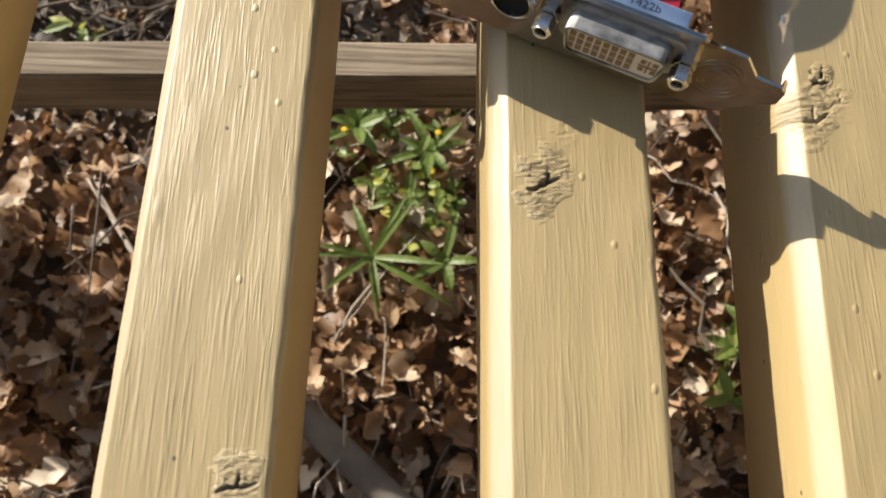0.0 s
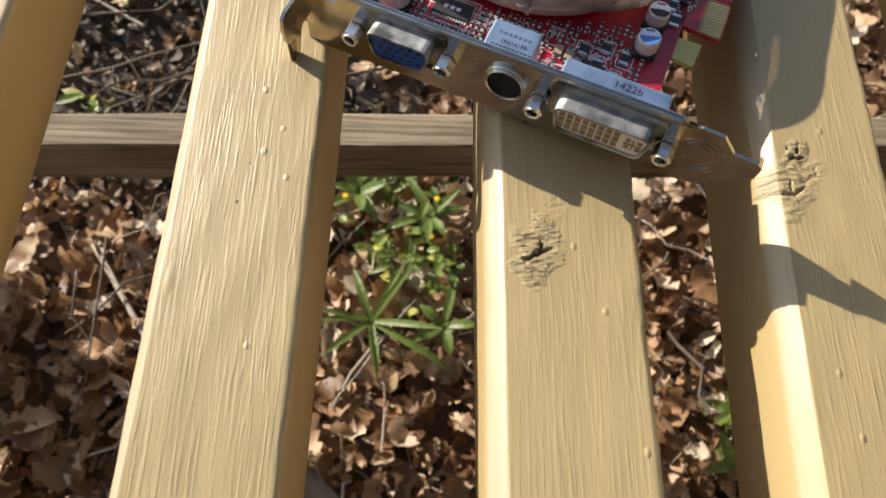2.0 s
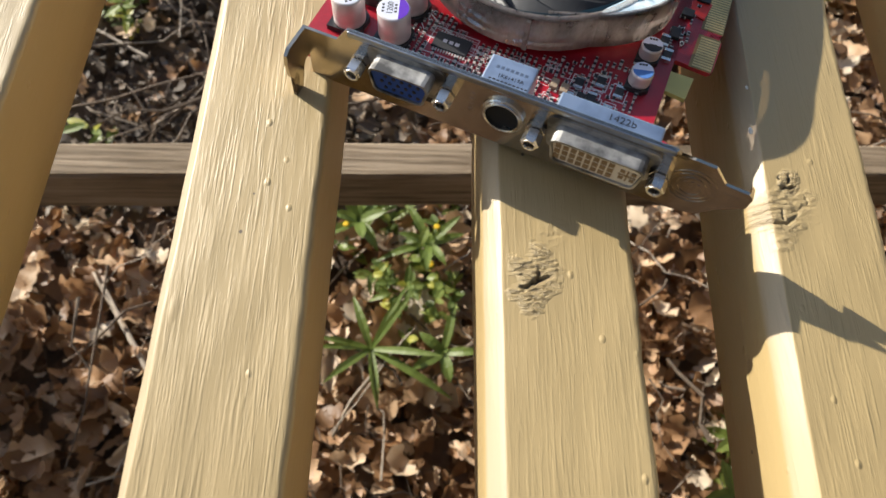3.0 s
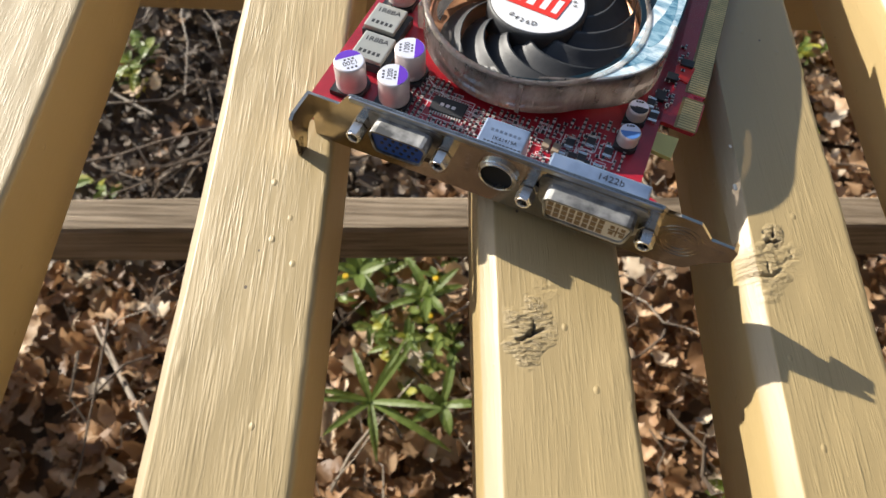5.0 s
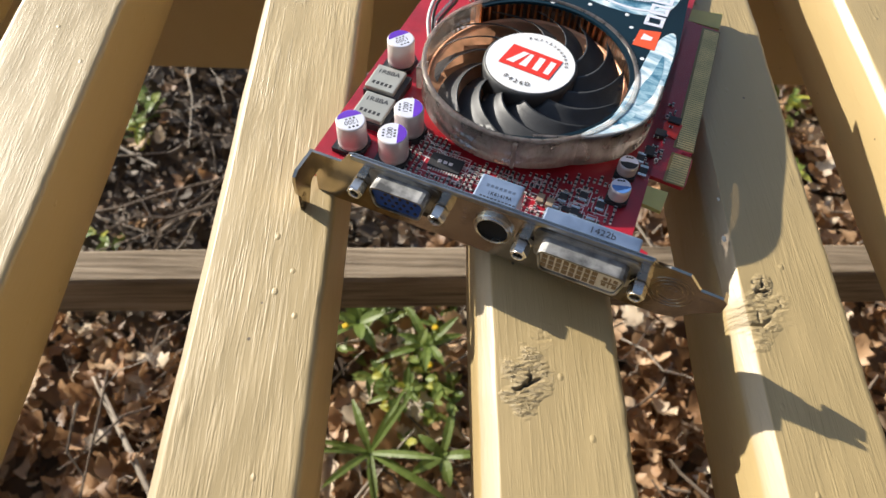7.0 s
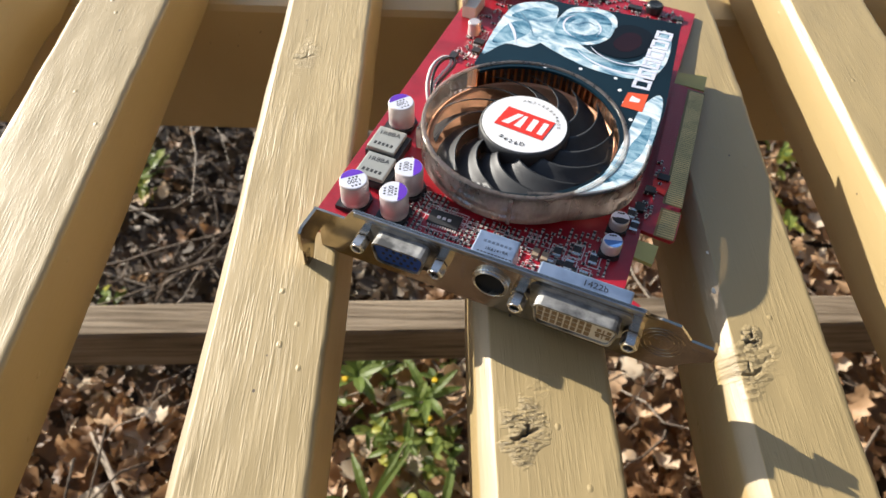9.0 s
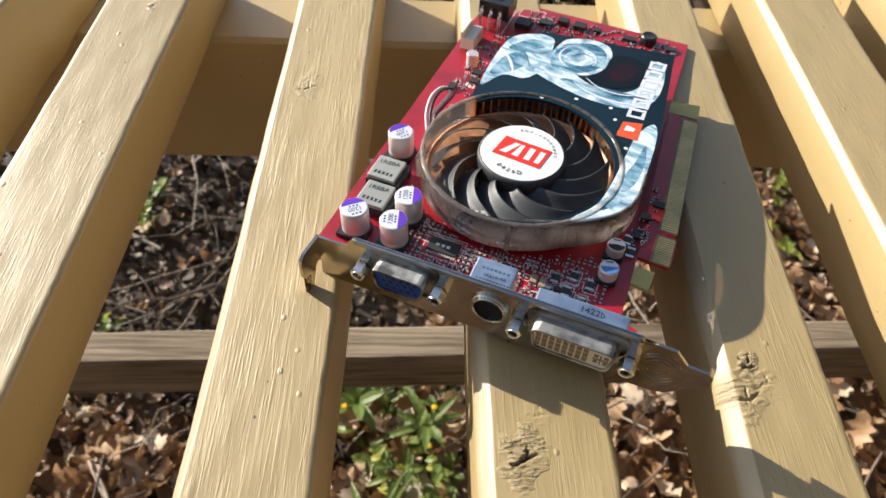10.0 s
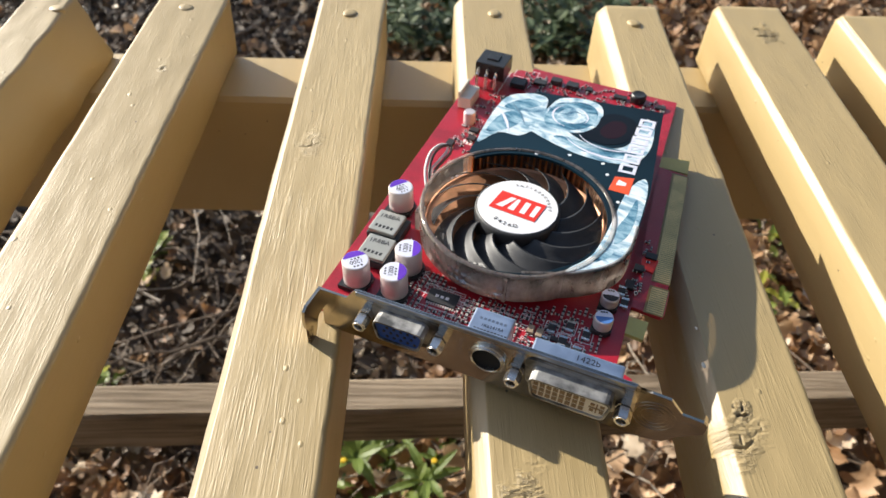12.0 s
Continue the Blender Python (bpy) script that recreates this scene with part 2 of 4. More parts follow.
ORANGE = plain("orange_print", (0.8, 0.1, 0.03), 0.4, vary=0.05)
INK = plain("black_ink", (0.02, 0.02, 0.025), 0.5)
SILK = plain("white_silkscreen", (0.82, 0.77, 0.77), 0.6, vary=0.1)
FIBRE = plain("bare_fibreglass", (0.5, 0.44, 0.14), 0.4, vary=0.15)
FINGER_BASE = plain("finger_board", (0.24, 0.165, 0.05), 0.4)
GREEN_PART = plain("green_part", (0.03, 0.2, 0.13), 0.4)
CERAMIC = plain("tan_ceramic", (0.36, 0.27, 0.19), 0.5)
GREY_BLOCK = plain("grey_ferrite", (0.42, 0.42, 0.38), 0.42, 0.4)
PRINT_DARK = plain("dark_teal_print", (0.005, 0.017, 0.026), 0.3, vary=0.6, scale=60, relief=0.03, Specular_IOR_Level=0.25)
WIRE_WHITE = plain("white_wire", (0.75, 0.72, 0.7), 0.5)


def ice_material(name, tones):
    m, n, l, b = shader(name, 0.22)
    f = add(n, "ShaderNodeTexNoise", Scale=60.0, Detail=8.0, Roughness=0.62, Distortion=1.1)
    l.new(coords(n, l, (1.2, 2.6, 1), 0.5), f.inputs[0])
    l.new(ramp(n, l, f.outputs[0], list(zip((0.33, 0.44, 0.55, 0.66), tones))), b.inputs["Base Color"])
    return m


ICE = ice_material("pale_ice_print", ((0.06, 0.16, 0.26), (0.28, 0.45, 0.56), (0.66, 0.78, 0.84), (0.85, 0.9, 0.93)))
ICE_DEEP = ice_material("deep_ice_print", ((0.02, 0.07, 0.13), (0.07, 0.2, 0.3), (0.24, 0.42, 0.53), (0.5, 0.66, 0.74)))
BLUE_GREY = plain("blue_grey_print", (0.09, 0.2, 0.29), 0.3)
MAROON = plain("dark_maroon_print", (0.02, 0.006, 0.009), 0.3, relief=0.03, Specular_IOR_Level=0.2)
DEEP = plain("near_black_print", (0.005, 0.007, 0.01), 0.3, relief=0.03, Specular_IOR_Level=0.2)


def clear_material(name, low, high):
    """Clear moulded plastic: mostly see-through, glossy at a slant, with a little dust."""
    m, n, l, b = shader(name, 0.12)
    b.inputs["Base Color"].default_value = (0.86, 0.73, 0.66, 1)
    t = n.new("ShaderNodeBsdfTransparent")
    t.inputs[0].default_value = (0.97, 0.94, 0.92, 1)
    f = add(n, "ShaderNodeTexNoise", Scale=170.0, Detail=6.0, Roughness=0.65)
    l.new(coords(n, l, (1, 1, 0.6)), f.inputs[0])
    dust = n.new("ShaderNodeMapRange")
    dust.inputs[1].default_value, dust.inputs[2].default_value = 0.42, 0.72
    dust.inputs[3].default_value, dust.inputs[4].default_value = low, high
    l.new(f.outputs[0], dust.inputs[0])
    mx = n.new("ShaderNodeMixShader")
    l.new(dust.outputs[0], mx.inputs[0])
    l.new(t.outputs[0], mx.inputs[1])
    haze = n.new("ShaderNodeMixShader")
    haze.inputs[0].default_value = 0.75
    back = n.new("ShaderNodeBsdfTranslucent")
    back.inputs[0].default_value = (0.95, 0.88, 0.84, 1)
    l.new(b.outputs[0], haze.inputs[1])
    l.new(back.outputs[0], haze.inputs[2])
    l.new(haze.outputs[0], mx.inputs[2])
    g = n.new("ShaderNodeBsdfGlossy")
    g.inputs["Roughness"].default_value = 0.06
    fr = add(n, "ShaderNodeFresnel", IOR=1.48)
    top = n.new("ShaderNodeMixShader")
    l.new(fr.outputs[0], top.inputs[0])
    l.new(mx.outputs[0], top.inputs[1])
    l.new(g.outputs[0], top.inputs[2])
    l.new(top.outputs[0], n["Material Output"].inputs[0])
    return m


CLEAR = clear_material("clear_plastic", 0.28, 0.56)
CLEAN = clear_material("clean_clear_plastic", 0.03, 0.16)


# ---- mesh helpers ----
def finish(name, bm, material, smooth=False):
    bmesh.ops.recalc_face_normals(bm, faces=bm.faces)
    me = bpy.data.meshes.new(name)
    if smooth:
        for f in bm.faces:
            f.smooth = True
    bm.to_mesh(me)
    bm.free()
    me.materials.append(material)
    return me


def part(name, bm, material, parent, label="", smooth=False):
    ob = new(name, finish(name, bm, material, smooth))
    ob.parent = parent
    if label:
        tagged(ob, label)
    return ob


def thing(name, bm, material, label, category, group="", kind="", smooth=False):
    return tagged(new(name, finish(name, bm, material, smooth)), label, category, group, kind)


def box(bm, x0, x1, y0, y1, z0, z1, bevel=0.0, turn=0.0):
    """A box in millimetres, with bevelled edges, turned about its upright axis."""
    c = Vector(((x0 + x1) / 2, (y0 + y1) / 2, (z0 + z1) / 2)) * MM
    m = Matrix.Translation(c) @ Matrix.Rotation(turn, 4, "Z") @ Matrix.Diagonal(((x1 - x0) * MM, (y1 - y0) * MM, (z1 - z0) * MM, 1))
    made = bmesh.ops.create_cube(bm, size=1, matrix=m)["verts"]
    if bevel:
        edges = {e for v in made for e in v.link_edges}
        bmesh.ops.bevel(bm, geom=list(edges), offset=bevel * MM, segments=2, affect="EDGES", profile=0.6)
    return bm


def turned(bm, cx, cy, rings, seg=32, axis="Z", closed=True):
    """A lathe: rings of (radius, height) in millimetres about the axis at (cx, cy); axis Y takes cx, cz and heights along y."""
    loops = []
    for r, h in rings:
        row = []
        for k in range(seg):
            a = 2 * math.pi * k / seg
            p = (cx + r * math.cos(a), cy + r * math.sin(a), h)
            if axis == "Y":
                p = (p[0], h, p[1])
            row.append(bm.verts.new(Vector(p) * MM))
        loops.append(row)
    for a, b in zip(loops, loops[1:]):
        for k in range(seg):
            bm.faces.new((a[k], a[(k + 1) % seg], b[(k + 1) % seg], b[k]))
    if closed:
        bm.faces.new(loops[0])
        bm.faces.new(loops[-1])
    return bm


def slab(bm, outline, z0, z1, axis="Z"):
    """A plate of that outline in millimetres. Axis Y: outline in x, z and thickness along y; X: outline in y, z."""
    def spot(p, h):
        return Vector({"Z": (p[0], p[1], h), "Y": (p[0], h, p[1]), "X": (h, p[0], p[1])}[axis]) * MM
    lo = [bm.verts.new(spot(p, z0)) for p in outline]
    hi = [bm.verts.new(spot(p, z1)) for p in outline]
    for k in range(len(outline)):
        j = (k + 1) % len(outline)
        bm.faces.new((lo[k], lo[j], hi[j], hi[k]))
    faces = [bm.faces.new(lo), bm.faces.new(hi)]
    bmesh.ops.triangulate(bm, faces=faces)
    return bm


def smoothed(points, steps=6):
    """More points on a smooth curve through the given ones."""
    p = [Vector(q) for q in points]
    out = []
    for k in range(len(p) - 1):
        a, b, c, d = p[max(k - 1, 0)], p[k], p[k + 1], p[min(k + 2, len(p) - 1)]
        out += [0.5 * (2 * b + (c - a) * s + (2 * a - 5 * b + 4 * c - d) * s * s + (3 * b - a - 3 * c + d) * s ** 3) for s in [j / steps for j in range(steps)]]
    return out + [p[-1]]


def tube(bm, points, radius, seg=8, taper=1.0):
    """A round rod in millimetres along points."""
    pts = [Vector(p) * MM for p in points]
    rows = []
    for k, p in enumerate(pts):
        d = (pts[min(k + 1, len(pts) - 1)] - pts[max(k - 1, 0)]).normalized()
        side = d.cross(Vector((0.31, 0.17, 0.93))).normalized()
        up = side.cross(d)
        r = radius * MM * (1 + (taper - 1) * k / (len(pts) - 1))
        rows.append([bm.verts.new(p + r * (math.cos(2 * math.pi * j / seg) * side + math.sin(2 * math.pi * j / seg) * up)) for j in range(seg)])
    for a, b in zip(rows, rows[1:]):
        for j in range(seg):
            bm.faces.new((a[j], a[(j + 1) % seg], b[(j + 1) % seg], b[j]))
    bm.faces.new(rows[0])
    bm.faces.new(rows[-1])
    return bm


def lettering(name, text, size, m, material, parent, label=""):
    """Raised print: text of that height in millimetres, at the pose m under its parent."""
    cu = bpy.data.curves.new(name, "FONT")
    cu.body, cu.size, cu.align_x, cu.align_y, cu.extrude = text, size * MM * 1.4, "CENTER", "CENTER", 0.00003
    tmp = bpy.data.objects.new(name, cu)
    me = bpy.data.meshes.new_from_object(tmp)
    bpy.data.objects.remove(tmp)
    me.materials.append(material)
    ob = new(name, me)
    ob.parent = parent
    ob.matrix_basis = m
    if label:
        tagged(ob, label)
    return ob


def at(u, v, w, turn=0.0, rx=0.0):
    return pose(u * MM, v * MM, w * MM, rx, 0, turn)


# ---- ground ----
def ground_sheet():
    bm = bmesh.new()
    steps = [-400, -60, -12, -4] + [-1.5 + 0.1 * k for k in range(36)] + [4, 12, 60, 400]
    rows = [[bm.verts.new((x, y, -0.012 + (0.012 * noise.noise(Vector((x * 3, y * 3, 0))) if abs(x) < 3 and abs(y) < 3 else 0))) for x in steps] for y in steps]
    for a, b in zip(rows, rows[1:]):
        for k in range(len(steps) - 1):
            bm.faces.new((a[k], a[k + 1], b[k + 1], b[k]))
    return thing("ground", bm, SOIL, "dark brown soil under a carpet of dry leaves", "ground", kind="structure", smooth=True)


ground_sheet()


def litter(name, count, area, size, label, seed, lift=0.03, material=None, thin=0.0):
    """Dry curled leaves, lobed, lying over one another."""
    rnd = random.Random(seed)
    verts, faces = [], []
    lobes = [0.1, 0.62, 0.55, 1.0, 0.72, 1.0, 0.66, 0.7, 0.2]
    for k in range(count):
        x, y = rnd.uniform(area[0], area[1]), rnd.uniform(area[2], area[3])
        # most leaves are left out where the darkened crumbs imitate shade
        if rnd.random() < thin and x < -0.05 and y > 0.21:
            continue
        long = rnd.uniform(*size) * (0.6 if rnd.random() < 0.3 else 1)
        wide = long * rnd.uniform(0.24, 0.46)
        bend, curl, twist = rnd.uniform(-0.8, 1.8), rnd.uniform(-0.7, 1.2), rnd.uniform(-1.2, 1.2)
        m = Matrix.Translation((x, y, rnd.random() ** 1.5 * lift)) @ Euler((rnd.gauss(0, 0.42), rnd.gauss(0, 0.42), rnd.uniform(0, 6.28))).to_matrix().to_4x4()
        base = len(verts)
        for j, lobe in enumerate(lobes):
            s = j / (len(lobes) - 1) - 0.5
            w = wide * lobe * rnd.uniform(0.75, 1.2)
            z = bend * s * s * long
            for side in (-1, 0, 1):
                edge = w * curl * (0.5 + abs(s)) * abs(side) + side * twist * w * s
                verts.append(m @ Vector((side * w * (1 - 0.35 * abs(curl)), s * long + rnd.uniform(-0.02, 0.02) * long, z + edge + rnd.uniform(-0.07, 0.07) * long)))
        for j in range(len(lobes) - 1):
            a = base + 3 * j
            faces += [(a, a + 1, a + 4, a + 3), (a + 1, a + 2, a + 5, a + 4)]
    me = bpy.data.meshes.new(name)
    me.from_pydata(verts, [], faces)
    me.materials.append(material or LITTER)
    for p in me.polygons:
        p.use_smooth = True
    return tagged(new(name, me), label, "leaf litter", kind="stuff")


litter("leaf_litter", 25000, (-1.0, 1.1, -0.28, 1.5), (0.015, 0.043), "curled brown dry oak leaves covering the ground", 3, thin=0.92)
# small leaf crumbs whose dark colour carries the shade behind the rail
litter("leaf_mulch", 9000, (-1.0, -0.03, 0.2, 1.3), (0.008, 0.03), "crumbled leaves on the ground, darkened to stand in for shade", 6, 0.02, SHADED_CRUMBS)
litter("leaf_litter_far", 3500, (-2.6, 2.6, 1.5, 4.5), (0.05, 0.1), "brown dry leaves on the ground further off", 4)


def twigs():
    rnd = random.Random(9)
    bm = bmesh.new()
    for k in range(620):
        x, y = rnd.uniform(-900, 1000), rnd.uniform(-250, 1500)
        if k > 330:
            x, y = rnd.uniform(-330, 330), rnd.uniform(-200, 420)
        if k < 110:
            x, y = rnd.gauss(-330, 160), rnd.gauss(620, 170)
        a, ln = rnd.uniform(0, 6.28), rnd.uniform(50, 260) * (0.45 if k > 330 else 1)
        z = rnd.uniform(8, 45)
        pts = []
        for j in range(5):
            s = j / 4 - 0.5
            pts.append((x + math.cos(a) * ln * s + rnd.gauss(0, 4), y + math.sin(a) * ln * s + rnd.gauss(0, 4), z + rnd.gauss(0, 5)))
        tube(bm, pts, rnd.uniform(0.7, 2.6) * (0.6 if k > 330 else 1), 5, 0.5)
    return thing("twigs", bm, TWIG, "thin dry grey twigs lying among leaves", "twigs", kind="stuff")


twigs()


def blade(bm, base, heading, rise, long, wide, droop, fold=0.25, rows=6):
    """One narrow leaf from its base, in millimetres, drooping to its tip."""
    d = Vector((math.cos(heading), math.sin(heading), 0))
    side = Vector((-d.y, d.x, 0))
    prev = None
    for j in range(rows + 1):
        s = j / rows
        w = wide * (math.sin(math.pi * min(1, 0.12 + 0.88 * s)) ** 0.8) * 0.5 + 0.15
        p = Vector(base) + d * (long * s * math.cos(rise)) + Vector((0, 0, long * (math.sin(rise) * s - droop * s * s)))
        row = [bm.verts.new((p + side * w * k + Vector((0, 0, abs(k) * w * fold))) * MM) for k in (-1, 0, 1)]
        if prev:
            bm.faces.new((prev[0], prev[1], row[1], row[0]))
            bm.faces.new((prev[1], prev[2], row[2], row[1]))
        prev = row


def rosette(x, y, count, long, wide, seed, label, z=38):
    rnd = random.Random(seed)
    e = tagged(new("weed_plant"), label, "weed")
    e.location = (x * MM, y * MM, 0)
    bm = bmesh.new()
    tube(bm, [(0, 0, -10), (0, 0, z), (0, 0, z + 3)], 2.0, 6, 0.6)
    part("stem", bm, GREEN, e)
    for k in range(count):
        bm = bmesh.new()
        blade(bm, (0, 0, z), 6.28 * k / count + rnd.uniform(-0.3, 0.3), rnd.uniform(0.25, 0.8), long * rnd.uniform(0.7, 1.15), wide * rnd.uniform(0.8, 1.2), rnd.uniform(0.15, 0.45))
        part("leaf", bm, GREEN, e)
    return e


def clump(name, x, y, radius, count, size, height, seed, label, material=GREEN, flowers=0, category="weed"):
    """A low weed or shrub of many small leaves on thin stems."""
    rnd = random.Random(seed)
    e = tagged(new(name), label, category)
    e.location = (x * MM, y * MM, 0)
    stems, leaves = bmesh.new(), bmesh.new()
    for k in range(max(6, count // 9)):
        a, r = rnd.uniform(0, 6.28), radius * math.sqrt(rnd.random())
        top = Vector((math.cos(a) * r, math.sin(a) * r, 22 + height * rnd.uniform(0.3, 1)))
        foot = Vector((top.x * 0.6, top.y * 0.6, -12))
        mid = (foot + top) / 2 + Vector((rnd.gauss(0, 5), rnd.gauss(0, 5), 0))
        tube(stems, [foot, mid, top], 0.8, 4, 0.5)
        for j in range(9):
            s = rnd.uniform(0.25, 1)
            p = foot.lerp(mid, s * 2) if s < 0.5 else mid.lerp(top, s * 2 - 1)
            blade(leaves, p, rnd.uniform(0, 6.28), rnd.uniform(-0.2, 0.9), size * rnd.uniform(0.6, 1.4), size * rnd.uniform(0.25, 0.6), rnd.uniform(0, 0.4), rows=3)
    tagged(part("stem_tangle", stems, material, e), kind="stuff")
    tagged(part("foliage", leaves, material, e), kind="stuff")
    for k in range(flowers):
        bm = bmesh.new()
        a, r = rnd.uniform(0, 6.28), radius * math.sqrt(rnd.random()) * 0.8
        turned(bm, math.cos(a) * r, math.sin(a) * r, [(0.8, 22 + height * 0.75), (3.2, 24.5 + height * 0.75), (2.2, 25.5 + height * 0.75)], 7)
        part("flower", bm, PETAL, e, "tiny yellow flower")
    return e


rosette(-69.5, 68, 9, 80, 6.4, 21, "green weed with long narrow pointed leaves in a rosette", 46)
rosette(-20, 172, 7, 52, 7, 22, "green weed with narrow pointed leaves", 45)
rosette(-88, 194, 8, 46, 9, 24, "green weed with broad pale green leaves", 45)
rosette(-6, 66, 5, 44, 9, 25, "green weed with a few broad pale leaves", 45)
clump("weed_clump", -40, 172, 80, 190, 15, 40, 31, "patch of fresh green small-leaved weeds with yellow flowers", flowers=4)
clump("weed_clump", -16, 112, 42, 80, 13, 36, 32, "patch of fresh green small-leaved weeds")
clump("weed_clump", -110, 235, 60, 70, 22, 30, 38, "patch of fresh green small-leaved weeds", flowers=2)
clump("weed_clump", 275, -30, 55, 60, 22, 32, 33, "patch of fresh green small-leaved weeds", flowers=1)
clump("weed_clump", 300, 70, 45, 40, 20, 28, 39, "patch of fresh green small-leaved weeds", flowers=2)
clump("weed_clump", -330, 270, 60, 50, 22, 30, 34, "patch of fresh green small-leaved weeds")
clump("weed_clump", -370, 480, 40, 45, 20, 30, 35, "small green weed among dry leaves")
clump("weed_clump", 350, 420, 60, 60, 22, 40, 36, "patch of fresh green small-leaved weeds")
clump("weed_clump", 480, 560, 80, 80, 26, 50, 37, "patch of fresh green weeds")
clump("weed_clump", 20, 420, 70, 50, 20, 30, 40, "patch of fresh green small-leaved weeds")
for cx, cy, r, h, s in ((-20, 1040, 130, 130, 41), (235, 1030, 130, 120, 42), (-520, 1360, 220, 160, 43), (520, 1420, 240, 150, 44), (60, 1500, 300, 190, 45)):
    clump("low_shrub", cx, cy, r, 420, 30, h, s, "low dark green shrub with small leaves", DARK_GREEN, category="shrub")


def stick(points, radius, label, material=BARK):
    bm = bmesh.new()
    tube(bm, points, radius, 12, 0.9)
    return thing("stick", bm, material, label, "stick", smooth=True)


stick([(-135, -54, 30), (-119, -68, 29), (-90, -94, 28), (-47, -131, 26), (60, -222, 20)], 14, "smooth grey-brown fallen stick on the leaves")
stick([(-340, 150, 20), (-250, 25, 26), (-180, -75, 22)], 2.6, "thin dry grass stalk lying on the leaves", TWIG)
stick([(-60, 60, 30), (-85, 25, 34), (-100, -5, 26)], 1.6, "thin dry twig lying on the leaves", TWIG)


# ---- bench ----
bench = tagged(new("slatted_bench"), "tan-painted wooden slatted bench standing on leaf-covered ground", "bench")


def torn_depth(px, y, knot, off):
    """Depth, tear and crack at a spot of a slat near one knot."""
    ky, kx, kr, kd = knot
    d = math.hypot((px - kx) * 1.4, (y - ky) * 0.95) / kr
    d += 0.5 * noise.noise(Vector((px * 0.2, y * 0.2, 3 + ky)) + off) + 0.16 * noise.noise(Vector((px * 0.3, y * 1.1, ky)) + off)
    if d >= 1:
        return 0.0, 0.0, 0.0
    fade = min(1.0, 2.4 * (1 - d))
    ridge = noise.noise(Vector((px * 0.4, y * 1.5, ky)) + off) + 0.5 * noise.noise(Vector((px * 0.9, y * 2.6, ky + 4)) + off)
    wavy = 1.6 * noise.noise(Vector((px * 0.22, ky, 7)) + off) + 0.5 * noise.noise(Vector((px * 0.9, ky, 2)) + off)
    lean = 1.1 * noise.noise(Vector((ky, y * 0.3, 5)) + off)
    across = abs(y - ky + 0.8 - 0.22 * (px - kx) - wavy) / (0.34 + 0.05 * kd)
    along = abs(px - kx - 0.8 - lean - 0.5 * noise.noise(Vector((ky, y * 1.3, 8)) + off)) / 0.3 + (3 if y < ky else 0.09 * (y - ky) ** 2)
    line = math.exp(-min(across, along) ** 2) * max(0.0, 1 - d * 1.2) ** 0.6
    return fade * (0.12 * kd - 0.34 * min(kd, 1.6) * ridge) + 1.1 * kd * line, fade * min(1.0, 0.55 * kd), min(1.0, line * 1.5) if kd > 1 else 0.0


